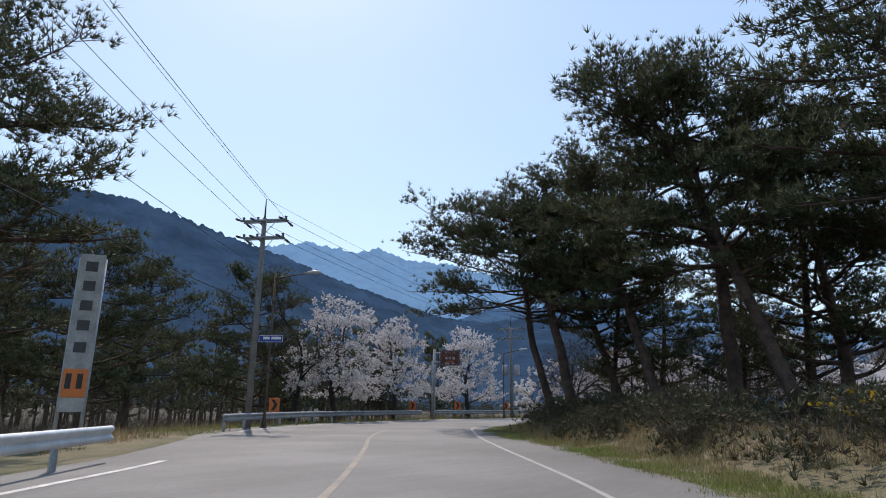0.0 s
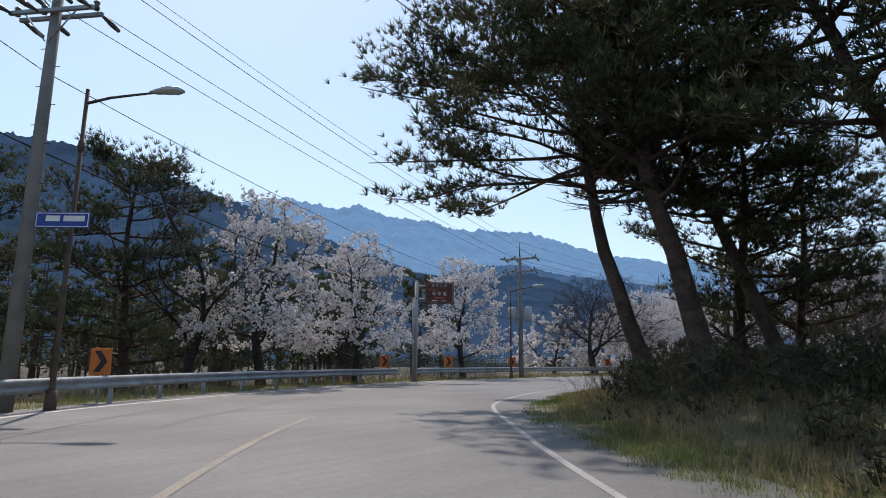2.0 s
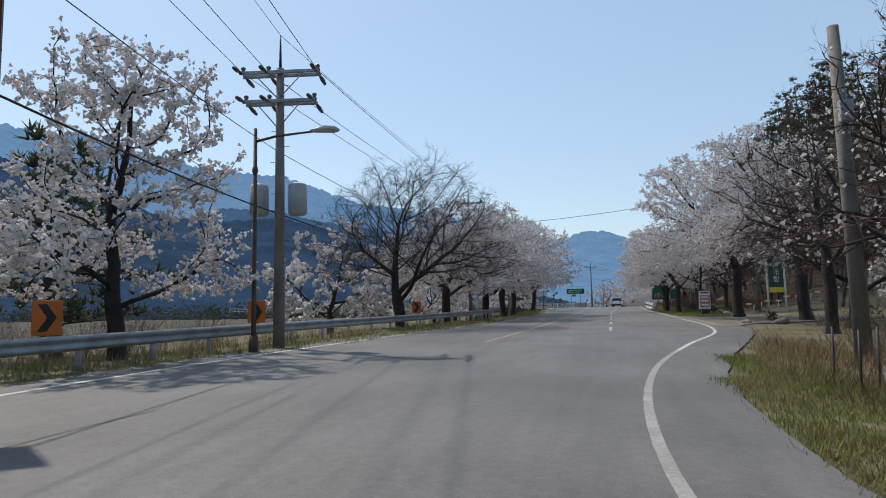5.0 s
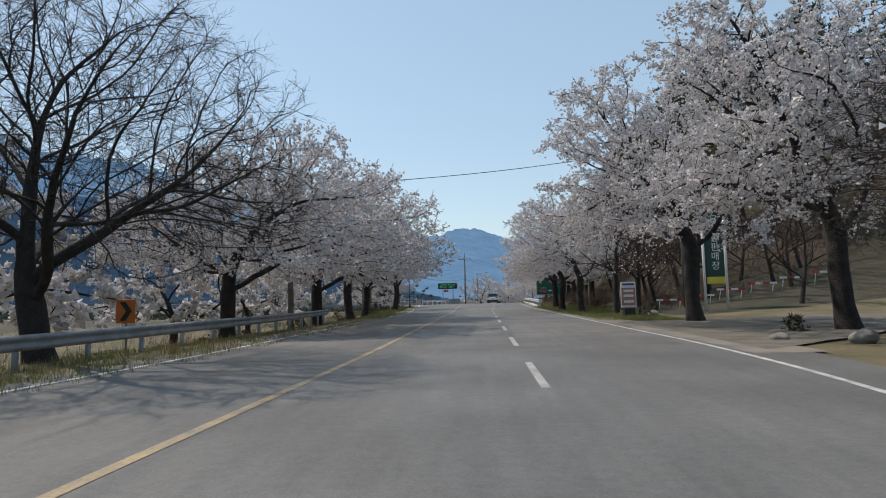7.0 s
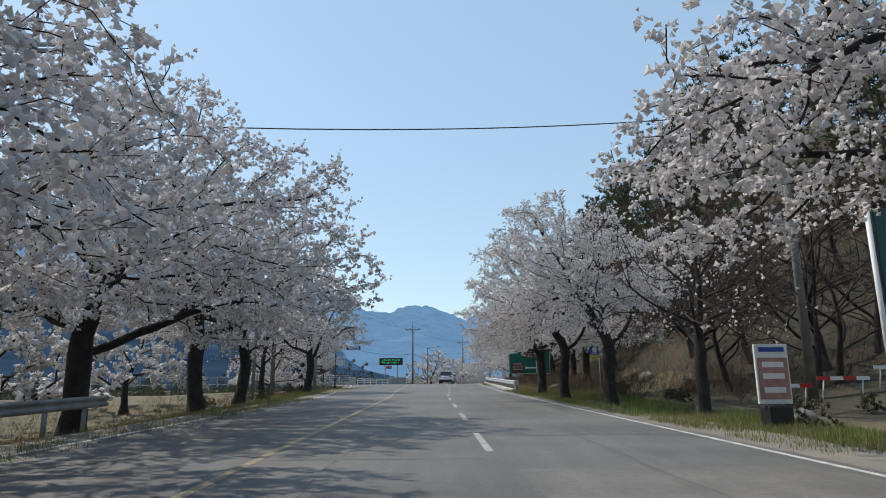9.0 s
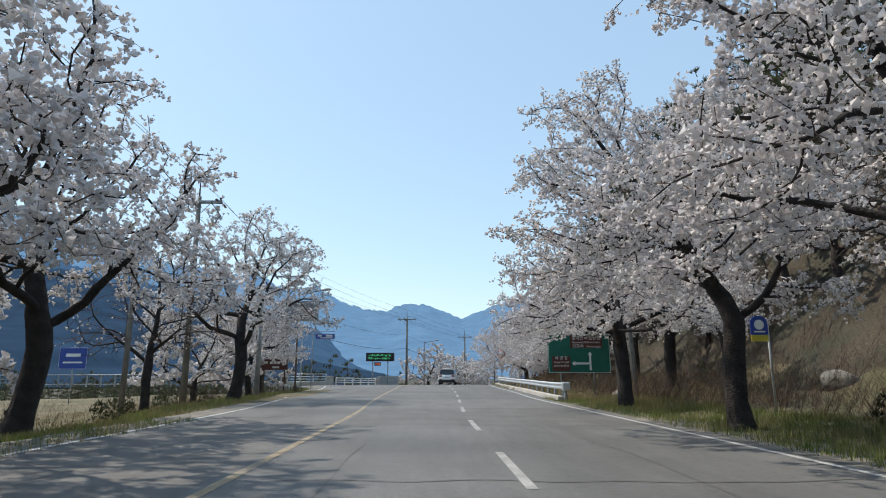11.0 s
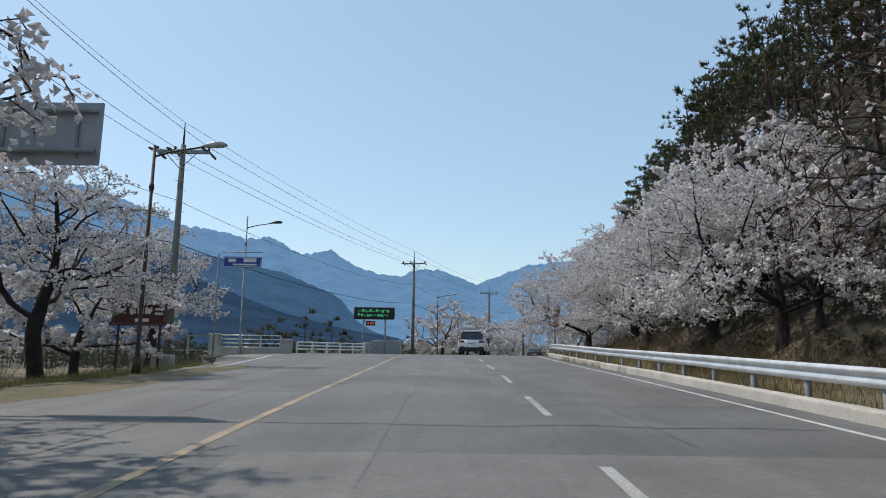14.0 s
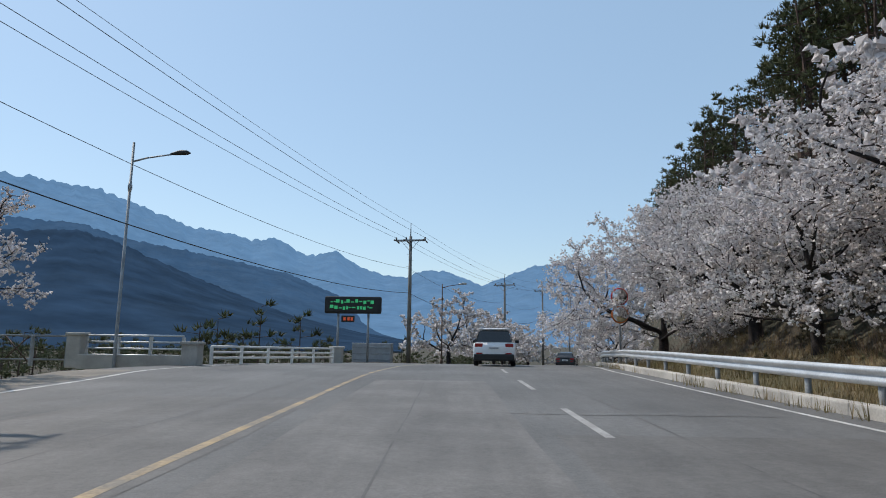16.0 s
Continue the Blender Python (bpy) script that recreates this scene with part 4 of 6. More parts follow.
def beside(lo, hi, y0, y1, x_span=(-60, 70)):
    """Picks a place whose distance from the middle of the road lies within bounds."""
    def pick(rng):
        x, y = rng.uniform(*x_span), rng.uniform(y0, y1)
        s = roughly_s(x, y)
        if 58 < y < 116 and s < 0 and x > -7.5 + bend(y) + widen(y, "verge"):
            return None, None
        return (x, y) if lo < s < hi else (None, None)
    return pick


thicket("thicket", "tangle of bare brown stems behind the guard rail", M["brush"], 640, beside(-22, -8.5, -34, 16, (-32, 2)), (1.2, 2.6), 9, 5)
thicket("thicket", "dark bare undergrowth below the pines", M["brush"], 300, beside(6.4, 17, -34, 6, (2, 34)), (0.7, 1.7), 9, 6)
thicket("thicket", "bare stems on the field edge beside the avenue", M["brush"], 160, beside(-17, -8.8, 16, 62, (-26, -6)), (0.6, 1.8), 8, 7)
thicket("thicket", "bare brown shrubs on the bank beside the avenue", M["redbrush"], 420, (lambda p: lambda rng: (lambda q: (None, None) if q[0] is None or (q[1] < 46.5 and q[0] < 22) else q)(p(rng)))(beside(9.0, 16, 36, 125, (8, 32))), (0.6, 1.6), 9, 8)
thicket("thicket", "rusty brown bushes on the verge below the blossom", M["redbrush"], 130, beside(-17, -9.3, 60, 97, (-20, -6)), (0.4, 1.1), 10, 15)
thicket("thicket", "tangled brown brush on the bank behind the sign", M["redbrush"], 330, beside(8.2, 17, 62, 92, (8, 22)), (0.7, 1.8), 11, 16)
thicket("thicket", "brown leafless bushes behind the striped barriers", M["redbrush"], 170, lambda r: (r.uniform(10.5, 25), r.uniform(46.3, 53)), (0.9, 2.2), 11, 14)
thicket("thicket", "low leafless scrub on the lower slope", M["redbrush"], 520, beside(13, 32, 47, 130, (13, 48)), (1.0, 2.3), 10, 9)
thicket("thicket", "dark riverside bushes behind the railing", M["brush"], 260, beside(-60, -10.5, 106, 128, (-60, 2)), (0.8, 1.9), 10, 12)
thicket("thicket", "dense leafless shrubs at the foot of the slope", M["redbrush"], 300, beside(8.6, 16, 50, 76, (7, 20)), (0.6, 1.7), 11, 18)
thicket("thicket", "low bare bramble on the bank at the bend", M["redbrush"], 150, beside(6.0, 10.5, -15, 6, (2, 14)), (0.4, 1.2), 11, 17)
thicket("thicket", "bare stems and brambles by the side lane", M["brush"], 150, beside(8.5, 18, 2, 18, (4, 26)), (0.8, 2.4), 9, 10)


def shrub(soup, rng, x, y, z, r, n):
    for k in range(n):
        a, f = rng.uniform(0, 6.283), rng.random() ** 0.5
        h = rng.random()
        c = Vector((x + math.cos(a) * r * f * (1 - 0.5 * h), y + math.sin(a) * r * f * (1 - 0.5 * h), z + h * r * 1.1))
        tuft(soup, rng, c, Vector((rng.gauss(0, .5), rng.gauss(0, .5), 0.7)).normalized(), rng.uniform(0.1, 0.2), 6)


M["shrub"] = material("evergreen_shrub", (0.05, 0.06, 0.026), 0.75, var=0.4, scale=0.8, fine=8, bump=0, random_island=0.45, color2=(0.085, 0.07, 0.04), translucent=0.15)
so = Soup()
rs = random.Random(41)
n = 0
while n < 190:
    x, y = rs.uniform(3, 30), rs.uniform(-33, -3)
    sd_, _ = road_s(x, y)
    if (6.5 if y < -19 else 7.3) + 0.5 * math.sin(y * 1.7) < sd_ < 13.0:
        shrub(so, rs, x, y, on_ground(x, y), rs.uniform(0.5, 1.1), 75)
        n += 1
tagged(so.object("undergrowth", M["shrub"]), "dark evergreen undergrowth at the foot of the pines", "bushes", kind="stuff")
so = Soup()
n = 0
while n < 40:
    x, y = rs.uniform(-20, 16), rs.uniform(20, 104)
    sd_, _ = road_s(x, y)
    if (-13 < sd_ < -8.5 and y < 84) or 8.5 < sd_ < 13:
        shrub(so, rs, x, y, on_ground(x, y), rs.uniform(0.3, 0.7), 60)
        n += 1
tagged(so.object("undergrowth", M["shrub"]), "low green shrubs among the roadside trees", "bushes", kind="stuff")


def grass(name, label, mat, count, pick, h, seed, n=7, lean=0.45):
    """Tussocks of thin blades, thick in some patches and thin in others."""
    rng = random.Random(seed)
    so = Soup()
    made = 0
    while made < count:
        x, y = pick(rng)
        if x is None:
            continue
        lush = 0.5 + 0.8 * noise.noise(Vector((x * 0.8, y * 0.8, seed))) + 0.4 * noise.noise(Vector((x * 2.6, y * 2.6, seed)))
        if rng.random() > lush + 0.35:
            continue
        z = on_ground(x, y)
        tall = 0.6 + 0.8 * max(0.0, lush)
        for k in range(n):
            a = rng.uniform(0, 6.283)
            b = Vector((x + rng.gauss(0, .08), y + rng.gauss(0, .08), z - 0.02))
            L = rng.uniform(*h) * tall
            t = rng.uniform(0.1, 1.5) * lean
            e = b + Vector((math.cos(a) * t, math.sin(a) * t, 1)).normalized() * L
            o = Vector((-math.sin(a), math.cos(a), 0)) * 0.008
            so.add([b - o, b + o, e], [(0, 1, 2)])
        made += 1
    return tagged(so.object(name, mat), label, "grass", kind="stuff")


grass("grass", "fresh green grass on the bank below the pines", M["grass"], 13500, beside(5.0, 6.4, -36, 4, (0, 32)), (0.04, 0.15), 20, 9, 1.1)
grass("dry_grass", "dry weeds on the bank at the bend", M["drygrass"], 4200, beside(5.7, 9.5, -30, 8, (0, 30)), (0.1, 0.36), 27, 8, 0.9)
grass("grass", "green and straw-coloured grass along the guard rail", M["grass"], 5200, beside(-8.6, -5.3, -30, 45, (-13, 4)), (0.05, 0.18), 21)
grass("dry_grass", "straw-coloured grass along the avenue", M["drygrass"], 6000, beside(-14, -5.6, 16, 103, (-22, 0)), (0.06, 0.24), 22)
grass("grass", "patchy green grass along the avenue", M["grass"], 8500, beside(5.7, 9.5, 34, 72, (4, 14)), (0.06, 0.22), 23)
grass("grass", "green tufts among the straw on the verge", M["grass"], 4500, beside(-9.5, -5.6, 44, 98, (-18, 0)), (0.06, 0.22), 26)
grass("dry_grass", "dry tufts on the bank behind the kerb", M["drygrass"], 5200, beside(6.6, 13, 60, 112, (4, 18)), (0.1, 0.4), 24)
grass("dry_grass", "dead grass at the edge of the wood", M["drygrass"], 3600, beside(-16, -6.5, -40, 12, (-26, 8)), (0.12, 0.45), 25)


# ---- guard rails ----
def guard_rail(line, z_of, label, mat, post_gap=2.0, h=0.66, group="guard rails", side=1):
    ob = thing("guard_rail", label, "guard rail", group=group)
    prof = [(0.0, -0.15), (0.035, -0.13), (0.06, -0.10), (0.06, -0.06), (0.01, -0.02), (0.01, 0.02), (0.06, 0.06), (0.06, 0.10), (0.035, 0.13), (0.0, 0.15)]
    L = spline(line, 0.9)
    T = np.gradient(L, axis=0)
    T /= np.linalg.norm(T, axis=1)[:, None]
    V, F = [], []
    for inner in (0, 1):
        for i, p in enumerate(L):
            nrm = np.array((T[i][1], -T[i][0])) * side
            for o, dz in prof:
                q = p + nrm * (o - 0.006 * inner)
                V.append((q[0], q[1], z_of(*p) + h - 0.15 + dz))
    n = len(prof)
    m = len(L) * n
    for i in range(len(L) - 1):
        for k in range(n - 1):
            a = i * n + k
            F.append((a, a + 1, a + n + 1, a + n))
            F.append((m + a, m + a + n, m + a + n + 1, m + a + 1))
    mesh_object("rail_beam", V, F, mat, ob, "ribbed steel beam", True)
    d = np.r_[0, np.cumsum(np.linalg.norm(np.diff(L, axis=0), axis=1))]
    shared = None
    for s in np.arange(0.3, d[-1], post_gap):
        x, y = np.interp(s, d, L[:, 0]), np.interp(s, d, L[:, 1])
        if shared is None:
            bm = bmesh.new()
            r = bmesh.ops.create_cone(bm, cap_ends=True, segments=10, radius1=0.06, radius2=0.06, depth=1.0)
            shared = part("post", bm, M["steel_old"], ob, "round steel post", True)
            pp = shared
        else:
            pp = new("post", shared.data)
            pp.parent = ob
        i = int(np.argmin(np.abs(d - s)))
        nrm = np.array((T[i][1], -T[i][0])) * side
        pp.location = (x - nrm[0] * 0.07, y - nrm[1] * 0.07, z_of(x, y) + 0.12)
    return ob


rz_ = lambda x, y: rise(y)
guard_rail([(0.4, -27.6), (-2.6, -23.2), (-5.0, -18.6), (-6.9, -13), (-8.2, -8), (-8.6, -5.9)], rz_, "dull galvanised guard rail along the bend", M["steel_old"])
guard_rail([(-8.9, -4.4), (-9.1, 1), (-9.0, 8), (-8.6, 16), (-8.4, 26), (-8.6, 36), (-9.2, 43)], rz_, "dull galvanised guard rail along the avenue", M["steel_old"])
guard_rail([(10.2, -35.8), (14.0, -39.6), (20, -46), (28, -55)][::-1], rz_, "weathered galvanised guard rail at the side road", M["steel"])
guard_rail([(5.75 + bend(y) + widen(y, "right"), y) for y in (69.8, 76, 84, 92, 100, 104, 108, 112, 116, 120, 126, 140, 160)], lambda x, y: rise(y) + 0.12, "bright galvanised guard rail on a concrete kerb", M["steel"], side=-1)


# ---- poles, lamps and wires ----
def utility_pole(x, y, h, arms, label, yaw=0.0, transformers=False):
    ob = thing("utility_pole", label, "utility pole", (x, y, ground_z(x, y) - 0.1), yaw, group="utility poles")
    tube("shaft", [(0, 0, 0), (0, 0, h * 0.5), (0, 0, h - 1.0)], [0.165, 0.135, 0.105], M["pole"], ob, 12)
    tube("pole_top", [(0, 0, h - 1.05), (0, 0, h)], [0.05, 0.02], M["iron"], ob, 6)
    for z, half in arms:
        bm = bmesh.new()
        for s in (-1, 1):
            add_box(bm, (half * 2, 0.08, 0.09), (0, s * 0.15, z), None, 0.008)
        part("cross_arm", bm, M["steel_old"], ob, "galvanised double cross-arm")
        for e in (-half * 0.95, -half * 0.3, half * 0.95):
            V, F = tube_arrays([(e, 0, z + 0.02), (e, 0, z + 0.09), (e, 0, z + 0.13), (e, 0, z + 0.2), (e, 0, z + 0.24)], [0.06, 0.075, 0.045, 0.075, 0.04], 8)
            mesh_object("insulator", V, F, M["porcelain"], ob, "brown insulator", True)
            tube("strain_insulator", [(e, -0.15, z), (e + 0.02, -0.5, z - 0.05), (e + 0.02, -0.75, z - 0.07)], [0.03, 0.065, 0.05], M["porcelain"], ob, 7)
            tube("strain_insulator", [(e, 0.15, z), (e + 0.02, 0.5, z - 0.05), (e + 0.02, 0.75, z - 0.07)], [0.03, 0.065, 0.05], M["porcelain"], ob, 7)
        for s in (-1, 1):
            tube("brace", [(0.05 * s, -0.16, z - 0.75), (half * 0.62 * s, -0.16, z - 0.04)], 0.018, M["steel_old"], ob, 5)
    if transformers:
        for e in (-0.55, 0.55):
            V, F = tube_arrays([(e, -0.1, h - 5.3), (e, -0.1, h - 5.25), (e, -0.1, h - 4.45), (e, -0.1, h - 4.4)], [0.2, 0.26, 0.26, 0.2], 14)
            mesh_object("transformer", V, F, M["sign_back"], ob, "grey transformer drum", True)
    for k in range(int((h - 3) / 0.45)):
        tube("step_bolt", [(0.1 * (-1) ** k, 0, 2.2 + 0.45 * k), (0.27 * (-1) ** k, 0, 2.2 + 0.45 * k)], 0.009, M["iron"], ob, 4)
    return ob


def street_lamp(x, y, h, aim, label, arm=1.6, r=0.055, mat="rust", style="cobra"):
    ob = thing("street_lamp", label, "street lamp", (x, y, ground_z(x, y) - 0.06), aim, group="street lamps")
    tube("shaft", [(0, 0, 0), (0, 0, 0.6), (0, 0, h)], [r * 1.5, r * 1.15, r * 0.8], M[mat], ob, 10)
    V, F = tube_arrays([(0, 0, 0), (0, 0, 0.5)], [r * 2.4, r * 2.0], 10)
    mesh_object("base", V, F, M[mat], ob, "", True)
    z = h - (0.35 if style == "cobra" else 0.8)
    tube("arm", [(0, 0, z), (arm * 0.35, 0, z + 0.16), (arm * 0.7, 0, z + 0.25), (arm, 0, z + 0.32)], [r * 0.7, r * 0.6, r * 0.55, r * 0.5], M[mat], ob, 8)
    P = [(arm - 0.1, 0, z + 0.31), (arm + 0.05, 0, z + 0.34), (arm + 0.3, 0, z + 0.40), (arm + 0.55, 0, z + 0.40), (arm + 0.68, 0, z + 0.37)]
    V, F = tube_arrays(P, [0.04, 0.09, 0.14, 0.13, 0.04], 10)
    mesh_object("lamp_head", [(v[0], v[1], z + 0.38 + (v[2] - z - 0.38) * 0.7) for v in V], F, M["lens"] if style == "cobra" else M["iron"], ob, "rounded lamp head", True)
    tube("collar", [(0, 0, h * 0.79), (0, 0, h * 0.81), (0, 0, h * 0.83)], [r * 1.0, r * 1.5, r * 1.0], M[mat], ob, 8)
    return ob


def wire(name, a, b, sag, r=0.012, group="overhead wires", label="thin dark overhead wire"):
    a, b = Vector(a), Vector(b)
    P = [a.lerp(b, k / 14) - Vector((0, 0, 4 * sag * (k / 14) * (1 - k / 14))) for k in range(15)]
    return tagged(tube(name, P, r, M["cable"], None, 5), label, "cable", group)


POLES = [(25, -56, 11.5, 40), (-1.9, -25.0, 10.9, 30), (-8.1, 5.5, 9.1, 12), (-10.5, 40, 11.7, 0), (-12.0, 71.8, 11.5, 0), (-11.5, 90.3, 10.6, 0), (-3.3, 125.2, 10.4, -10), (6.1, 151.9, 10.9, -20), (13.2, 169.5, 12.6, -20), (22, 195, 14, -20)]
for i, (x, y, h, yaw) in enumerate(POLES):
    utility_pole(x, y, h, [(h - 1.15, 1.15), (h - 2.0, 1.05)] if i in (1, 2) else [(h - 1.3, 1.15)], "concrete utility pole with steel cross-arms and insulators" if i != 2 else "concrete utility pole with cross-arms and two transformers", yaw, i == 2)


def arm_point(i, e, dz):
    x, y, h, yaw = POLES[i]
    a = radians(yaw)
    return (x + e * math.cos(a), y + e * math.sin(a), ground_z(x, y) - 0.1 + h + dz)


for i in range(len(POLES) - 1):
    for e, dz in ((-1.1, -1.1), (-0.35, -1.1), (1.1, -1.1), (0, 0.0), (-0.1, -3.4), (-0.1, -5.2)):
        r = 0.008 if dz == 0 else (0.018 if dz < -5 else 0.010)
        wire("overhead_wire", arm_point(i, e, dz), arm_point(i + 1, e, dz), 0.35 + (0.35 if dz < -3 else 0), r)
street_lamp(-1.8, -24.2, 7.3, 42, "brown steel street lamp with a curved arm", 1.5)
street_lamp(-8.0, 4.1, 5.9, 25, "brown steel street lamp beside the rail", 1.5)
street_lamp(-9.1, 83.0, 6.8, 0, "brown steel street lamp with a single arm", 1.5)
street_lamp(-13.0, 103.7, 9.6, 0, "tall grey street lamp on the bridge", 1.6, 0.06, "steel_old", "thin")
street_lamp(-1.0, 134, 7.0, 0, "brown steel street lamp beyond the crest", 1.5)

# ---- signs ----
def lettering(text, size, mat, parent, at, align="CENTER", vertical=False, name="lettering"):
    """Words as flat raised letters on the front of a sign (x right, z up, facing -y)."""
    cu = bpy.data.curves.new("words", "FONT")
    cu.body = "\n".join(text) if vertical else text
    cu.size, cu.align_x, cu.align_y = size, align, "CENTER"
    cu.extrude = 0.003
    cu.resolution_u = 2
    tmp = new("words", cu)
    me = bpy.data.meshes.new_from_object(tmp)
    bpy.data.objects.remove(tmp)
    me.materials.clear()
    me.materials.append(mat)
    ob = new(name, me)
    ob.parent = parent
    ob.matrix_basis = pose(*at, 90, 0, 0)
    return ob


def plate(name, w, h, t, at, mat, parent, label="", bevel=0.012):
    return part(name, box((w, t, h), at, None, bevel), mat, parent, label)


def bar(w, h, at, mat, parent):
    return part("text_bar", box((w, 0.006, h), at), mat, parent)


def arrow(points, at, mat, parent, name="arrow"):
    bm = bmesh.new()
    f = bm.faces.new([bm.verts.new((x, 0, z)) for x, z in points])
    r = bmesh.ops.extrude_face_region(bm, geom=[f])
    bmesh.ops.translate(bm, vec=(0, 0.006, 0), verts=[v for v in r["geom"] if isinstance(v, bmesh.types.BMVert)])
    bmesh.ops.translate(bm, vec=at, verts=bm.verts)
    return part(name, bm, mat, parent)


def border(w, h, at, mat, parent, k=0.02):
    x, y, z = at
    bm = bmesh.new()
    for s in (-1, 1):
        add_box(bm, (w, 0.006, k), (x, y, z + s * (h / 2 - k / 2)))
        add_box(bm, (k, 0.006, h - 2 * k), (x + s * (w / 2 - k / 2), y, z))
    return part("border", bm, mat, parent, "thin white border")


W, BR = M["sign_white"], M["brown_sign"]

# green direction sign beside the guard rail
g = thing("direction_sign", "green direction sign with white and brown lettering behind the guard rail", "road sign", (7.4, 73.2, ground_z(7.4, 73.2)), 0)
gz = 2.2 - ground_z(7.4, 73.2)
plate("panel", 3.2, 1.95, 0.05, (0, 0, gz), M["green_sign"], g, "green panel")
border(3.16, 1.91, (0, -0.03, gz), W, g)
for x in (-0.95, 0.75):
    tube("post", [(x, 0.08, -0.3), (x, 0.08, gz + 0.9)], 0.04, M["steel_old"], g, 10)
plate("brown_patch", 1.66, 0.66, 0.012, (0.38, -0.034, gz + 0.60), BR, g, "brown patch")
plate("brown_patch", 0.93, 0.74, 0.012, (-0.93, -0.034, gz - 0.50), BR, g, "brown patch")
lettering("설악산국립공원", 0.235, W, g, (0.38, -0.045, gz + 0.79))
lettering("Seoraksan National Park", 0.145, W, g, (0.38, -0.045, gz + 0.57))
lettering("신흥사", 0.22, W, g, (-0.04, -0.045, gz + 0.37))
lettering("ShinHeungSa", 0.14, W, g, (0.76, -0.045, gz + 0.35))
lettering("야 영 장", 0.2, W, g, (-0.93, -0.045, gz - 0.24))
lettering("CampGround", 0.14, W, g, (-0.93, -0.045, gz - 0.43))
lettering("설악동화채마을", 0.125, W, g, (-0.93, -0.045, gz - 0.63))
arrow([(-0.05, -0.85), (0.05, -0.85), (0.05, -0.1), (0.12, -0.1), (0, 0.08), (-0.12, -0.1), (-0.05, -0.1)], (0.56, -0.036, gz + 0.02), W, g)
arrow([(0, -0.05), (-0.72, -0.05), (-0.72, -0.12), (-0.9, 0), (-0.72, 0.12), (-0.72, 0.05), (0, 0.05)], (0.5, -0.036, gz - 0.5), W, g)

# brown tourist sign on a side arm at the bend
b = thing("tourist_sign", "brown tourist sign on two arms of a grey steel post", "road sign", (-8.0, -5.2, ground_z(-8.0, -5.2)), 38)
bz = 4.55 - ground_z(-8.0, -5.2)
tube("post", [(0, 0, -0.2), (0, 0, bz + 0.62)], 0.10, M["steel_old"], b, 12)
tube("cap", [(0, 0, bz + 0.60), (0, 0, bz + 0.66)], [0.115, 0.06], M["steel_old"], b, 12)
tube("post", [(-0.16, 0.25, -0.2), (-0.16, 0.25, bz - 0.2)], 0.06, M["steel_old"], b, 10, "thinner second post")
for dz in (0.38, -0.32):
    tube("arm", [(0, 0, bz + dz), (0.12, 0, bz + dz), (0.5, 0.0, bz + dz), (1.0, 0.0, bz + dz)], [0.07, 0.06, 0.035, 0.035], M["steel_old"], b, 8)
plate("panel", 1.5, 1.14, 0.09, (1.2, -0.08, bz), BR, b, "dark brown panel")
border(1.40, 1.04, (1.2, -0.13, bz), M["sign_back"], b, 0.012)
lettering("東 草 八 景", 0.17, M["sign_back"], b, (1.2, -0.132, bz + 0.38))
lettering("설도문의", 0.12, M["orange"], b, (0.62, -0.132, bz + 0.17), "LEFT")
lettering("학 무 정", 0.235, W, b, (1.2, -0.132, bz - 0.05))
bar(0.55, 0.05, (1.2, -0.13, bz - 0.25), M["orange"], b)
arrow([(0, -0.02), (-0.25, -0.02), (-0.25, -0.05), (-0.36, 0), (-0.25, 0.05), (-0.25, 0.02), (0, 0.02)], (1.15, -0.132, bz - 0.4), W, b)
lettering("900m", 0.12, W, b, (1.45, -0.132, bz - 0.4))

# sign seen from behind on a side-arm post
s = thing("gantry_sign", "grey back of a road sign on a side-arm steel post", "road sign", (-9.55, 75.5, ground_z(-9.55, 75.5)), 0)
sz = 4.62 - ground_z(-9.55, 75.5)
tube("post", [(0, 0, -0.2), (0, 0, sz + 0.66)], [0.14, 0.11], M["steel_old"], s, 12)
tube("cap", [(0, 0, sz + 0.64), (0, 0, sz + 0.70)], [0.125, 0.06], M["steel_old"], s, 12)
for dz in (0.40, -0.33):
    tube("arm", [(0, 0, sz + dz), (0.6, 0, sz + dz), (3.1, 0, sz + dz)], [0.07, 0.05, 0.045], M["steel_old"], s, 8)
plate("panel", 2.1, 1.14, 0.05, (2.1, 0.09, sz), M["sign_back"], s, "plain grey back of the panel")
for x in (1.45, 2.75):
    plate("stiffener", 0.05, 0.92, 0.05, (x, 0.045, sz), M["steel_old"], s)


def small_sign(x, y, z, w, h, yaw, face, label, post=True, px=0.0, bars=(), back=False):
    o = thing("street_sign", label, "road sign", (x, y, ground_z(x, y)), yaw)
    dz = z - ground_z(x, y)
    tube("post", [(px, 0.05, -0.2), (px, 0.05, dz + h / 2 + 0.12)], 0.035, M["steel_old"], o, 8)
    plate("panel", w, h, 0.03, (0, 0, dz), face, o)
    if not back:
        border(w - 0.04, h - 0.04, (0, -0.018, dz), W, o, 0.015)
    for bw, bh, bx, bzz in bars:
        bar(bw, bh, (bx, -0.02, dz + bzz), W, o)
    return o


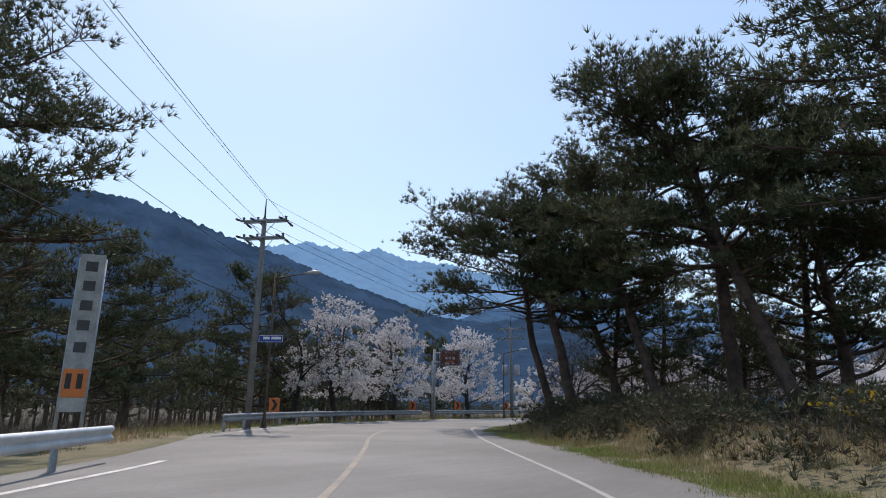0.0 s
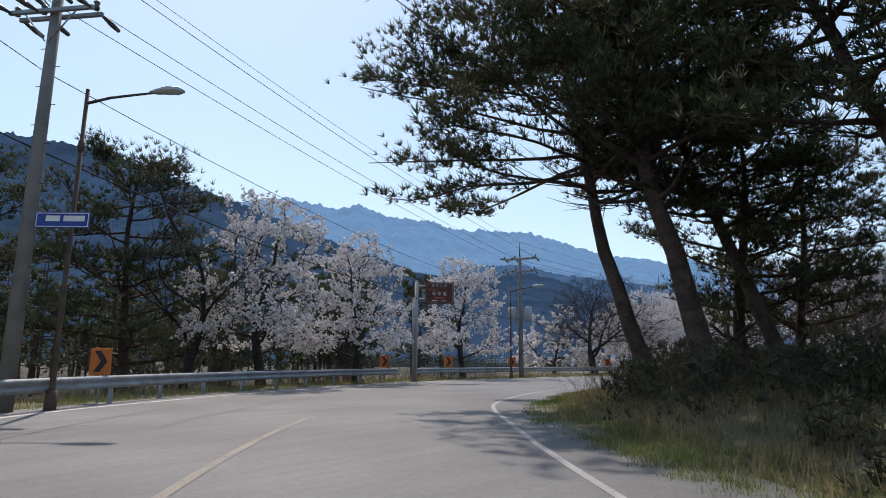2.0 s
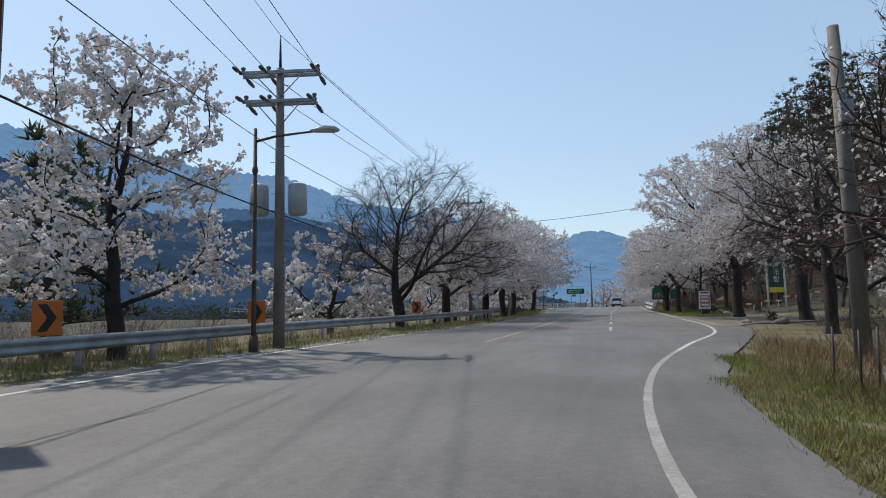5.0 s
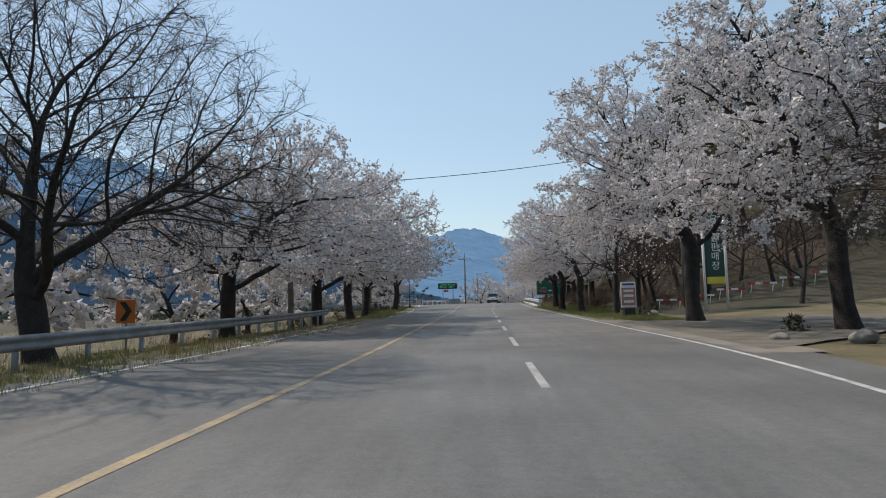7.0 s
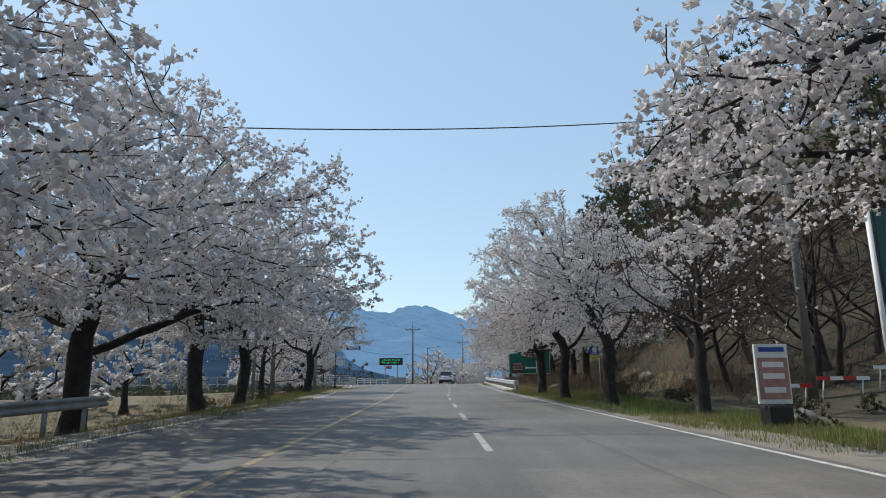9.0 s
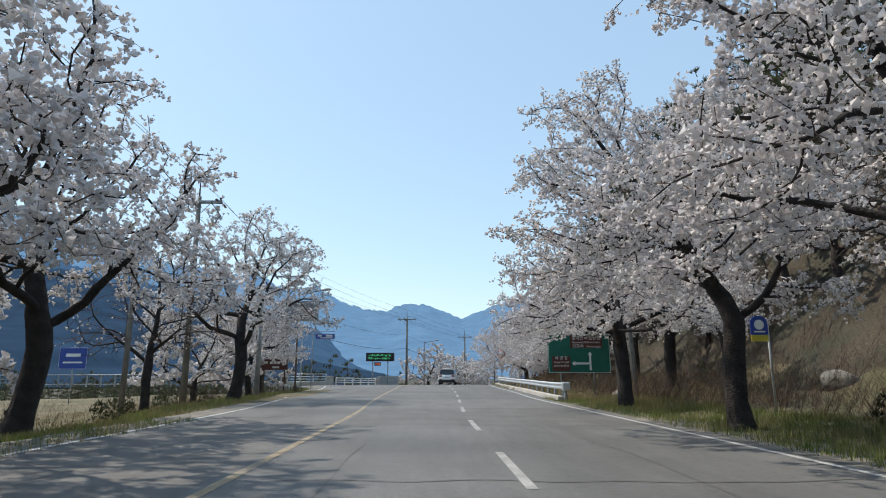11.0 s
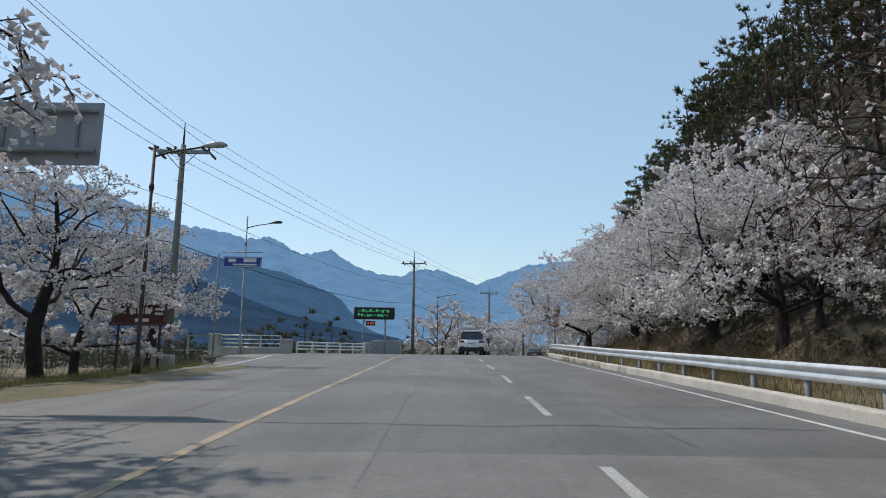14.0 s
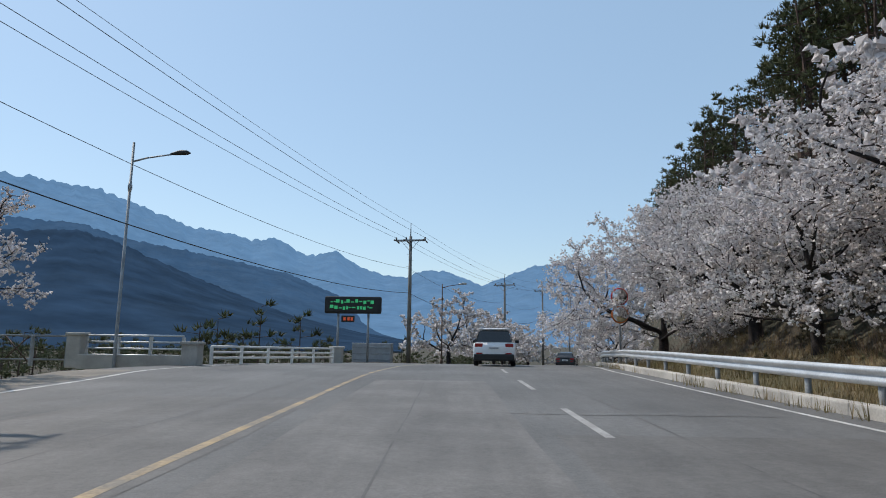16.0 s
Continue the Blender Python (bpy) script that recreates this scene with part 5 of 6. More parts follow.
# blue street-name boards (unreadable lettering)
o = small_sign(-8.25, 89.0, 4.05, 1.5, 0.42, 0, M["blue_sign"], "blue street-name board on a tall post", px=-0.95, bars=[(0.3, 0.13, -0.4, 0.06), (0.5, 0.15, 0.3, 0.07), (0.95, 0.06, 0.1, -0.1)])
tube("arm", [(-0.95, 0.05, 4.45 - ground_z(-8.25, 89)), (0.75, 0.05, 4.45 - ground_z(-8.25, 89))], 0.02, M["steel_old"], o, 6)
o = small_sign(-22.6, 81, 2.2, 1.75, 1.35, 0, M["blue_sign"], "square blue board on a post beyond the field", px=0.0, bars=[(0.9, 0.2, 0, 0.2), (1.2, 0.1, 0, -0.25)])
o = small_sign(-1.2, -24.6, 3.95, 1.15, 0.34, 38, M["blue_sign"], "blue street-name board fixed to a pole", px=-0.75, bars=[(0.3, 0.12, -0.2, 0.03), (0.45, 0.12, 0.25, 0.03)])
# bus stop sign
o = thing("bus_stop_sign", "blue and yellow bus stop sign on a thin post", "road sign", (8.4, 57.6, ground_z(8.4, 57.6)), 0)
dz = 2.25 - ground_z(8.4, 57.6)
tube("post", [(0.24, 0.03, -0.2), (0.24, 0.03, dz + 0.3)], 0.03, M["steel_old"], o, 8)
bm = bmesh.new()
pts = [(-0.23, -0.1), (0.23, -0.1), (0.23, 0.2)] + [(0.23 * math.cos(a), 0.2 + 0.2 * math.sin(a)) for a in np.linspace(0.3, 2.84, 8)] + [(-0.23, 0.2)]
f = bm.faces.new([bm.verts.new((x, 0, z)) for x, z in pts])
r = bmesh.ops.extrude_face_region(bm, geom=[f])
bmesh.ops.translate(bm, vec=(0, 0.03, 0), verts=[v for v in r["geom"] if isinstance(v, bmesh.types.BMVert)])
bmesh.ops.translate(bm, vec=(0, 0, dz), verts=bm.verts)
part("panel", bm, M["blue_sign"], o, "blue panel with rounded top")
M["yellow"] = material("yellow_sign_face", (0.62, 0.5, 0.06), 0.5, var=0.1, bump=0)
plate("lower_panel", 0.46, 0.17, 0.03, (0, 0.015, dz - 0.19), M["yellow"], o, "yellow lower panel")
bar(0.3, 0.04, (0, -0.003, dz - 0.02), W, o)
V, F = tube_arrays([(0, -0.012, dz + 0.16), (0, -0.002, dz + 0.16)], [0.13, 0.13], 16)
mesh_object("emblem", V, F, W, o, "plain white disc")


def chevron_sign(x, y, z, yaw):
    o = thing("chevron_sign", "orange bend marker with a black chevron on a short post", "road sign", (x, y, ground_z(x, y)), yaw, group="bend markers")
    dz = z - ground_z(x, y)
    tube("post", [(0, 0.04, -0.2), (0, 0.04, dz + 0.3)], 0.03, M["steel_old"], o, 8)
    plate("panel", 0.52, 0.66, 0.025, (0, 0, dz), M["orange"], o, "orange panel")
    arrow([(-0.16, -0.26), (0.0, -0.26), (0.17, 0), (0.0, 0.26), (-0.16, 0.26), (0.01, 0)], (0, -0.02, dz), M["black"], o, "chevron")
    return o


for x, y, yaw in ((-3.4, -22.6, 42), (-10.0, -5.4, 38), (-9.4, -0.6, 30), (-9.5, 6.6, 20), (-9.9, 23.5, 8)):
    chevron_sign(x, y, 1.0, yaw)

# LED message board
o = thing("message_board", "green-lit electronic message board on two posts", "road sign", (-6.3, 118, rise(116) - 0.3), 0)
q = 0.3 - rise(116)
plate("casing", 3.5, 1.05, 0.35, (0, 0.1, 3.35 + q), M["black"], o, "black casing", 0.12)
M["led"] = glow("led_green", (0.04, 0.55, 0.2), 0.25)
rl = random.Random(4)
for row, zz in enumerate((3.55, 3.2)):
    x = -1.3
    while x < 1.2:
        w = rl.uniform(0.1, 0.22)
        part("led_bar", box((w, 0.02, 0.06 if rl.random() < 0.5 else 0.2), (x, -0.09, zz + q + rl.uniform(-.06, .06))), M["led"], o)
        x += w + 0.06
for x in (-0.9, 0.95):
    tube("post", [(x, 0.15, 0), (x, 0.15, 3 + q)], 0.07, M["steel_old"], o, 10)
M["led_red"] = glow("led_red", (0.6, 0.1, 0.04), 0.3)
plate("small_board", 0.8, 0.4, 0.12, (-0.3, 0.1, 2.5 + q), M["black"], o, "small board below")
for x in (-0.5, -0.25, -0.05):
    part("led_bar", box((0.14, 0.02, 0.2), (x, 0.03, 2.5 + q)), M["led_red"], o)
o = thing("storage_hut", "weathered grey panel hut beside the road", "shed", (-5.6, 123, rise(123) - 0.6), 0)
part("wall", box((2.6, 2.0, 1.5), (0, 0, 1.25), None, 0.03), M["sign_back"], o)
for z in (0.9, 1.3, 1.7):
    plate("batten", 2.62, 0.05, 2.06, (0, 0, z), M["steel_old"], o)

# brown information board with unreadable lettering
o = thing("information_board", "dark brown wooden information board on two posts", "sign", (-11.9, 88.6, ground_z(-11.9, 88.6)), 8)
dz = 1.95 - ground_z(-11.9, 88.6)
plate("panel", 1.95, 0.85, 0.08, (0, 0, dz), BR, o)
border(1.85, 0.75, (0, -0.045, dz), M["sign_back"], o, 0.012)
for x in (-0.75, 0.75):
    tube("post", [(x, 0.08, -0.2), (x, 0.08, dz + 0.5)], 0.05, M["rust"], o, 8)
for w, h, x, z in ((0.3, 0.2, -0.65, 0.12), (0.22, 0.2, -0.25, 0.12), (0.22, 0.2, 0.03, 0.12), (0.22, 0.2, 0.3, 0.12), (0.3, 0.09, 0.7, 0.2), (0.3, 0.09, 0.7, 0.03), (0.5, 0.13, 0.1, -0.22)):
    bar(w, h, (x, -0.045, dz + z), W, o)

# hand-lettered roadside board
o = thing("roadside_board", "faded pink and white advertising board on a black base", "sign", (7.45, 39.0, ground_z(7.45, 39.0)), 4)
M["pink"] = material("faded_pink_print", (0.45, 0.22, 0.20), 0.6, var=0.3, scale=6, bump=0)
plate("panel", 0.78, 1.3, 0.06, (0, 0, 1.15), W, o, "white panel")
plate("print", 0.70, 0.9, 0.01, (0, -0.035, 1.05), M["pink"], o, "faded pink print")
for i, z in enumerate((1.68, 1.35, 1.1, 0.8)):
    bar(0.5 if i else 0.6, 0.12 if i else 0.1, (0, -0.044, z), M["blue_sign"] if i == 0 else W, o)
part("base", box((0.55, 0.4, 0.5), (0, 0, 0.22), None, 0.05), M["black"], o, "black base")

# tall green shop sign
o = thing("shop_sign", "tall green vertical shop sign between two white posts", "sign", (13.0, 42.0, ground_z(13.0, 42.0)), 4)
plate("panel", 1.0, 3.7, 0.10, (0, 0, 3.75), material("dark_green_board", (0.008, 0.05, 0.038), 0.5, var=0.2, bump=0), o, "dark green panel")
plate("lower_panel", 1.0, 0.38, 0.09, (0, 0, 1.66), M["yellow"], o, "yellow strip")
lettering("두산물판매장", 0.52, W, o, (0, -0.06, 3.75), vertical=True)
for x in (-0.62, 0.62):
    tube("post", [(x, 0.05, -0.4), (x, 0.05, 5.8)], 0.07, M["sign_white"], o, 10, "white post")

# banner sign at the junction
o = thing("banner_sign", "tall faded white vertical board on two posts by the junction", "sign", (4.6, -34.6, ground_z(4.6, -34.6)), 62)
M["old_white"] = material("weathered_white_board", (0.36, 0.35, 0.33), 0.8, var=0.35, scale=2.5, fine=20, bump=0.1)
plate("panel", 0.62, 4.3, 0.06, (0, 0, 2.95), M["old_white"], o, "weathered white panel")
plate("lower_panel", 0.58, 0.75, 0.02, (0, -0.035, 1.55), M["orange"], o, "orange block")
for z in (4.75, 4.2, 3.65, 3.1, 2.5):
    bar(0.3, 0.28, (0, -0.035, z), M["iron"], o)
for x in (-0.15, 0.12):
    bar(0.14, 0.4, (x, -0.05, 1.6), M["black"], o)
for x in (-0.3, 0.3):
    tube("post", [(x, 0.06, -0.4), (x, 0.06, 5.0)], 0.05, M["sign_back"], o, 8)


# ---- kerb, rail end, bridge ----
kerb = tagged(new("kerb"), "pale concrete kerb under the guard rail", "kerb", kind="structure")
ys = list(np.arange(69.4, 150, 1.0))
kv = None
for y in ys:
    if kv is None:
        first = part("kerb_stone", box((0.32, 0.985, 0.34), (0, 0, 0.03), None, 0.03), M["concrete"], kerb)
        kv = first.data
        k = first
    else:
        k = new("kerb_stone", kv)
        k.parent = kerb
    yaw = math.degrees(math.atan2(bend(y + 1) - bend(y), 1.0))
    k.matrix_basis = pose(5.62 + bend(y + 0.5) + widen(y + 0.5, "right"), y + 0.5, rise(y + 0.5), math.degrees(math.atan(rise(y + 1) - rise(y))), 0, -yaw)
o = thing("rail_terminal", "boxy galvanised end piece of the guard rail", "guard rail", (5.8, 69.4, rise(69.4)), 0)
part("cap", box((0.34, 0.5, 0.36), (0, 0, 0.63), None, 0.07), M["steel"], o)
tube("post", [(0, 0, -0.1), (0, 0, 0.5)], 0.07, M["steel_old"], o, 10)


def railing(p, q, h, bars, post_gap, label, mat, r=0.03, z0=0.0):
    o = thing("bridge_railing", label, "railing", group="bridge railings")
    p, q = np.array(p, float), np.array(q, float)
    n = max(1, round(float(np.linalg.norm(q - p)) / post_gap))
    za = rise(p[1]) + z0
    zb = rise(q[1]) + z0
    for z in bars:
        tube("bar", [(*p, za + z), (*q, zb + z)], r, mat, o, 8)
    for k in range(n + 1):
        t = k / n
        x, y = p + (q - p) * t
        z = za + (zb - za) * t
        part("post", box((0.11, 0.11, h), (x, y, z + h / 2 - 0.1), None, 0.015), mat, o)
    return o


def pillar(x, y, w, h, label="grey concrete end pillar of the bridge parapet"):
    o = thing("bridge_pillar", label, "pillar", (x, y, rise(y)), 0, group="bridge pillars")
    part("shaft", box((w, w, h), (0, 0, h / 2 - 0.15), None, 0.06), M["concrete"], o)
    part("cap", box((w + 0.1, w + 0.1, 0.12), (0, 0, h - 0.12), None, 0.04), M["concrete"], o)
    return o


railing((-9.6, 104.4), (-6.3, 112), 0.8, (0.28, 0.5, 0.72), 1.6, "white steel railing at the start of the bridge", M["sign_white"], 0.045)
railing((-14.4, 104.2), (-10.5, 103.9), 1.15, (0.35, 0.6, 0.85, 1.1), 1.5, "pale steel pipe railing along the riverside", M["steel"], 0.035)
railing((-40, 102.4), (-15.0, 104.0), 1.15, (0.15, 1.05), 1.3, "lattice railing along the riverside path", M["steel_old"], 0.035)
railing((-75, 100), (-40.3, 102.3), 1.1, (0.3, 0.65, 1.0), 2.0, "pale three-bar railing along the riverside", M["sign_back"], 0.04)
pillar(-10.1, 103.8, 0.62, 0.95)
pillar(-14.7, 104.1, 0.55, 1.25, "grey concrete pillar between the railings")
pillar(-6.2, 112.5, 0.62, 0.9)
o = thing("lattice", "crossed bars filling the riverside railing", "railing", (0, 0, 0))
for k in range(18):
    x = -39 + k * 1.3
    y = 102.4 + (x + 40) * 0.064
    for sgn in (-1, 1):
        tube("lattice_bar", [(x - 0.45 * sgn, y, rise(y) + 0.12), (x + 0.45 * sgn, y, rise(y) + 1.02)], 0.025, M["rust"], o, 5)
o = thing("riverside_kerb", "low concrete wall under the riverside railing", "wall", (0, 0, 0))
part("wall", box((4.2, 0.35, 0.55), (-12.4, 103.95, rise(104) + 0.1), None, 0.03), M["concrete"], o)
o = thing("concrete_block", "weathered concrete block at the foot of a pole", "block", (-11.3, 89.5, ground_z(-11.3, 89.5)), 5)
part("block", box((0.75, 0.6, 0.75), (0, 0, 0.3), None, 0.05), M["concrete"], o)

# traffic mirror
o = thing("traffic_mirror", "round convex traffic mirror with a red rim on a post", "mirror", (7.7, 109.5, ground_z(7.7, 109.5)), 0)
mz = 2.9 - ground_z(7.7, 109.5)
tube("post", [(0, 0.1, -0.2), (0, 0.1, mz + 0.7)], 0.045, M["steel_old"], o, 10)
M["red"] = material("red_paint", (0.55, 0.03, 0.025), 0.4, var=0.1, bump=0)
for dz, a in ((0.5, 0.4), (-0.35, -0.3)):
    V, F = tube_arrays([(0, 0.08, mz + dz), (0, 0.02, mz + dz), (0, -0.02, mz + dz)], [0.36, 0.42, 0.36], 20)
    mesh_object("rim", V, F, M["red"] if dz > 0 else M["orange"], o, "red rim", True)
    bm = bmesh.new()
    bmesh.ops.create_uvsphere(bm, u_segments=20, v_segments=10, radius=0.36)
    bmesh.ops.scale(bm, vec=(1, 0.25, 1), verts=bm.verts)
    bmesh.ops.translate(bm, vec=(0, -0.02, mz + dz), verts=bm.verts)
    part("mirror_face", bm, M["chrome"], o, "convex mirror", True)

# leaning grey pole by the bank, wooden pole by the lane
o = thing("lamp_pole", "leaning plain grey steel pole on the bank", "pole", (10.3, 73.2, ground_z(10.3, 73.2)), 0)
tube("shaft", [(0, 0, -0.3), (-0.2, 0.05, 3.5), (-0.45, 0.1, 7.4)], [0.13, 0.11, 0.08], M["steel_old"], o, 12)
o = thing("lamp_pole", "thin weathered pole among the roadside trees", "pole", (-11.3, 64.4, ground_z(-11.3, 64.4)), 0)
tube("shaft", [(0, 0, -0.3), (0.02, 0, 3), (0.05, 0, 5.9)], [0.11, 0.1, 0.08], M["pole"], o, 10)
o = thing("service_pole", "weathered dark pole beside the side lane", "pole", (5.2, 3.0, ground_z(5.2, 3.0)), 0)
tube("shaft", [(0, 0, -0.3), (-0.05, 0, 3.5), (-0.1, 0, 6.3)], [0.15, 0.13, 0.10], M["pole"], o, 12)
part("meter_box", box((0.22, 0.16, 0.4), (-0.05, -0.18, 4.6), None, 0.02), M["sign_back"], o)
wire("service_cable", (-10.5, 40, 7.6), (12.6, 46, 10.6), 0.5, 0.02, label="thick dark cable across the road")


utility_pole(12.6, 46.0, 11.6, [], "plain dark pole rising through the trees", 0)


# ---- vehicles ----
def loft(sections, mat, parent, name, label="", smooth_it=True):
    """A body through closed cross-sections of equal length."""
    V, F = [], []
    n = len(sections[0])
    for sec in sections:
        V.extend(sec)
    for i in range(len(sections) - 1):
        for k in range(n):
            a, b2 = i * n + k, i * n + (k + 1) % n
            F.append((a, b2, b2 + n, a + n))
    F.append(tuple(range(n - 1, -1, -1)))
    F.append(tuple(range((len(sections) - 1) * n, len(sections) * n)))
    return mesh_object(name, V, F, mat, parent, label, smooth_it)


def car_section(y, half, z0, z1, r=0.12, tuck=0.0):
    P = []
    for sx, zz, a0 in ((1, z0, -90), (1, z1, 0), (-1, z1, 90), (-1, z0, 180)):
        w = half - (tuck if zz == z1 else 0.0)
        cx, cz = sx * (w - r), zz + (r if zz == z0 else -r)
        for k in range(4):
            a = radians(a0 + 30 * k)
            P.append((cx + r * math.cos(a), y, cz + r * math.sin(a)))
    return P


def car(name, label, paint, at, yaw, suv=True, w=1.88, L=4.75, h=1.69):
    o = thing(name, label, "car", at, yaw, group="cars on the road")
    hw = w / 2
    belt = 1.02 if suv else 0.88
    loft([car_section(0, hw - 0.10, 0.42, belt - 0.12), car_section(0.06, hw - 0.03, 0.32, belt), car_section(0.5, hw, 0.26, belt + 0.02), car_section(L * 0.55, hw, 0.24, belt), car_section(L * 0.72, hw, 0.24, belt - 0.03), car_section(L * 0.93, hw - 0.05, 0.26, belt - 0.18), car_section(L, hw - 0.2, 0.34, belt - 0.3)], paint, o, "body")
    loft([car_section(0.10, hw - 0.12, belt - 0.06, belt + 0.05, 0.05, 0.02), car_section(0.36 if suv else 0.75, hw - 0.14, belt - 0.06, h - 0.09, 0.10, 0.17), car_section(0.75 if suv else 1.3, hw - 0.14, belt - 0.06, h, 0.12, 0.18), car_section(L * 0.5, hw - 0.14, belt - 0.06, h, 0.12, 0.18), car_section(L * 0.72, hw - 0.14, belt - 0.06, belt + 0.02, 0.05, 0.02)], paint, o, "cabin")
    y0, y1 = (0.125, 0.375) if suv else (0.15, 0.74)
    V = [(-hw + 0.16, y0, belt + 0.04), (hw - 0.16, y0, belt + 0.04), (hw - 0.30, y1 - 0.03, h - 0.11), (-hw + 0.30, y1 - 0.03, h - 0.11)]
    V = [(x, y - 0.03, z) for x, y, z in V] + [(x, y + 0.03, z) for x, y, z in V]
    mesh_object("rear_window", V, [(0, 1, 2, 3), (7, 6, 5, 4), (0, 4, 5, 1), (1, 5, 6, 2), (2, 6, 7, 3), (3, 7, 4, 0)], M["glass_dark"], o, "dark rear window")
    for s in (-1, 1):
        part("side_window", box((0.03, L * 0.42, (h - belt) * 0.62), (s * (hw - 0.195), L * 0.33, belt + (h - belt) * 0.45), pose(0, 0, 0, 0, s * -13, 0)), M["glass_dark"], o, "dark side window")
        part("tail_light", box((0.36, 0.10, 0.17), (s * (hw - 0.27), 0.045, belt - 0.10), None, 0.03), M["tail"], o, "red tail light")
        part("reflector", box((0.28, 0.06, 0.09), (s * (hw - 0.3), 0.02, 0.56), None, 0.02), M["tail"], o)
        part("mirror", box((0.2, 0.12, 0.14), (s * (hw + 0.08), L * 0.62, belt + 0.08), None, 0.04), M["black"], o, "dark door mirror")
        for yy in (0.85, L - 0.9):
            V, F = tube_arrays([(s * (hw - 0.22), yy, 0.34), (s * (hw - 0.20), yy, 0.34), (s * (hw - 0.02), yy, 0.34), (s * hw, yy, 0.34)], [0.30, 0.34, 0.34, 0.29], 20)
            wheel = mesh_object("wheel", V, F, M["rubber"], o, "black tyre", True)
            V, F = tube_arrays([(s * (hw - 0.01), yy, 0.34), (s * (hw + 0.006), yy, 0.34)], [0.21, 0.19], 14)
            mesh_object("rim", V, F, M["steel"], wheel, "alloy rim")
    part("bumper", box((w - 0.10, 0.24, 0.30), (0, 0.07, 0.40), None, 0.07), M["black"], o, "dark lower bumper")
    part("number_plate", box((0.52, 0.02, 0.14), (0, -0.012, belt - 0.22 if suv else 0.68), None, 0.004), W, o, "white plate with a plain bar")
    part("plate_bar", box((0.4, 0.01, 0.07), (0, -0.026, belt - 0.22 if suv else 0.68)), M["sign_back"], o)
    part("spoiler", box((w - 0.45, 0.28, 0.05), (0, 0.36 if suv else 0.1, h - 0.05 if suv else belt + 0.04), None, 0.02), paint, o)
    if suv:
        for s in (-1, 1):
            tube("roof_rail", [(s * (hw - 0.36), 0.7, h + 0.02), (s * (hw - 0.35), 1.2, h + 0.05), (s * (hw - 0.35), L * 0.55, h + 0.03)], 0.02, M["chrome"], o, 6)
    return o


car("suv", "white sport utility car driving away with tinted rear window", M["car_white"], (1.6, 107.6, rise(107.6) - 0.01), -6)
car("sedan", "dark grey saloon car driving away beyond the crest", M["car_dark"], (10.4, 138, rise(138) - 0.01), -16, False, 1.82, 4.6, 1.42)

# ---- buildings and roadside bits on the right ----
o = thing("farm_building", "long low building with pale green walls and white base", "building", (21, 15, ground_z(21, 15)), -30)
M["green_wall"] = material("pale_green_wall", (0.30, 0.36, 0.30), 0.8, var=0.15, scale=1, bump=0.1)
M["roof"] = material("grey_roof", (0.16, 0.16, 0.17), 0.7, var=0.25, scale=1.5)
part("wall", box((10, 6, 2.8), (0, 0, 1.4)), M["green_wall"], o, "pale green wall")
part("base", box((10.1, 6.1, 0.9), (0, 0, 0.4)), M["sign_white"], o, "white lower wall")
bm = bmesh.new()
for p in ((-5.4, -3.4, 2.8), (5.4, -3.4, 2.8), (5.4, 3.4, 2.8), (-5.4, 3.4, 2.8), (-5.4, 0, 4.2), (5.4, 0, 4.2)):
    bm.verts.new(p)
bm.verts.ensure_lookup_table()
for f in ((0, 1, 5, 4), (2, 3, 4, 5), (0, 4, 3), (1, 2, 5), (0, 3, 2, 1)):
    bm.faces.new([bm.verts[i] for i in f])
part("roof", bm, M["roof"], o, "grey pitched roof")
for x in (-3.4, -0.5, 2.4):
    win = part("window", box((1.3, 0.12, 0.9), (x, -3.02, 1.9)), M["sign_white"], o, "white window frame")
    part("pane", box((1.1, 0.06, 0.7), (x, -3.07, 1.9)), M["glass_dark"], win, "dark pane")
o = thing("house", "single-storey house with a grey tiled roof among trees", "house", (31, 45, ground_z(31, 45)), 25)
part("wall", box((9, 6.5, 2.7), (0, 0, 1.35)), M["concrete"], o, "grey rendered wall")
bm = bmesh.new()
for p in ((-5.1, -3.9, 2.6), (5.1, -3.9, 2.6), (5.1, 3.9, 2.6), (-5.1, 3.9, 2.6), (-2.4, 0, 4.3), (2.4, 0, 4.3)):
    bm.verts.new(p)
bm.verts.ensure_lookup_table()
for f in ((0, 1, 5, 4), (2, 3, 4, 5), (0, 4, 3), (1, 2, 5), (0, 3, 2, 1)):
    bm.faces.new([bm.verts[i] for i in f])
part("roof", bm, M["roof"], o, "grey hipped roof")
for x in (-2.8, 0.2):
    win = part("window", box((1.4, 0.12, 1.1), (x, -3.28, 1.5)), M["rust"], o, "brown window frame")
    part("pane", box((1.2, 0.06, 0.9), (x, -3.34, 1.5)), M["glass_dark"], win, "dark pane")

lane = tagged(ribbon("side_lane", spline([(5.6, 19.5), (9, 22.5), (14, 27), (22, 33), (34, 40)]), spline([(5.6, 33), (10, 34), (15, 36.5), (21, 41), (30, 48)]), M["gravel"], 0.004, 40, across=6, edge_noise=0.25), "grey gravel side lane", "lane", kind="structure")
lane.location.z = 0.0

M["stone"] = material("grey_boulder", (0.27, 0.26, 0.23), 0.9, var=0.35, scale=2.5, fine=20, bump=0.5, bump_scale=12, distance=0.05)


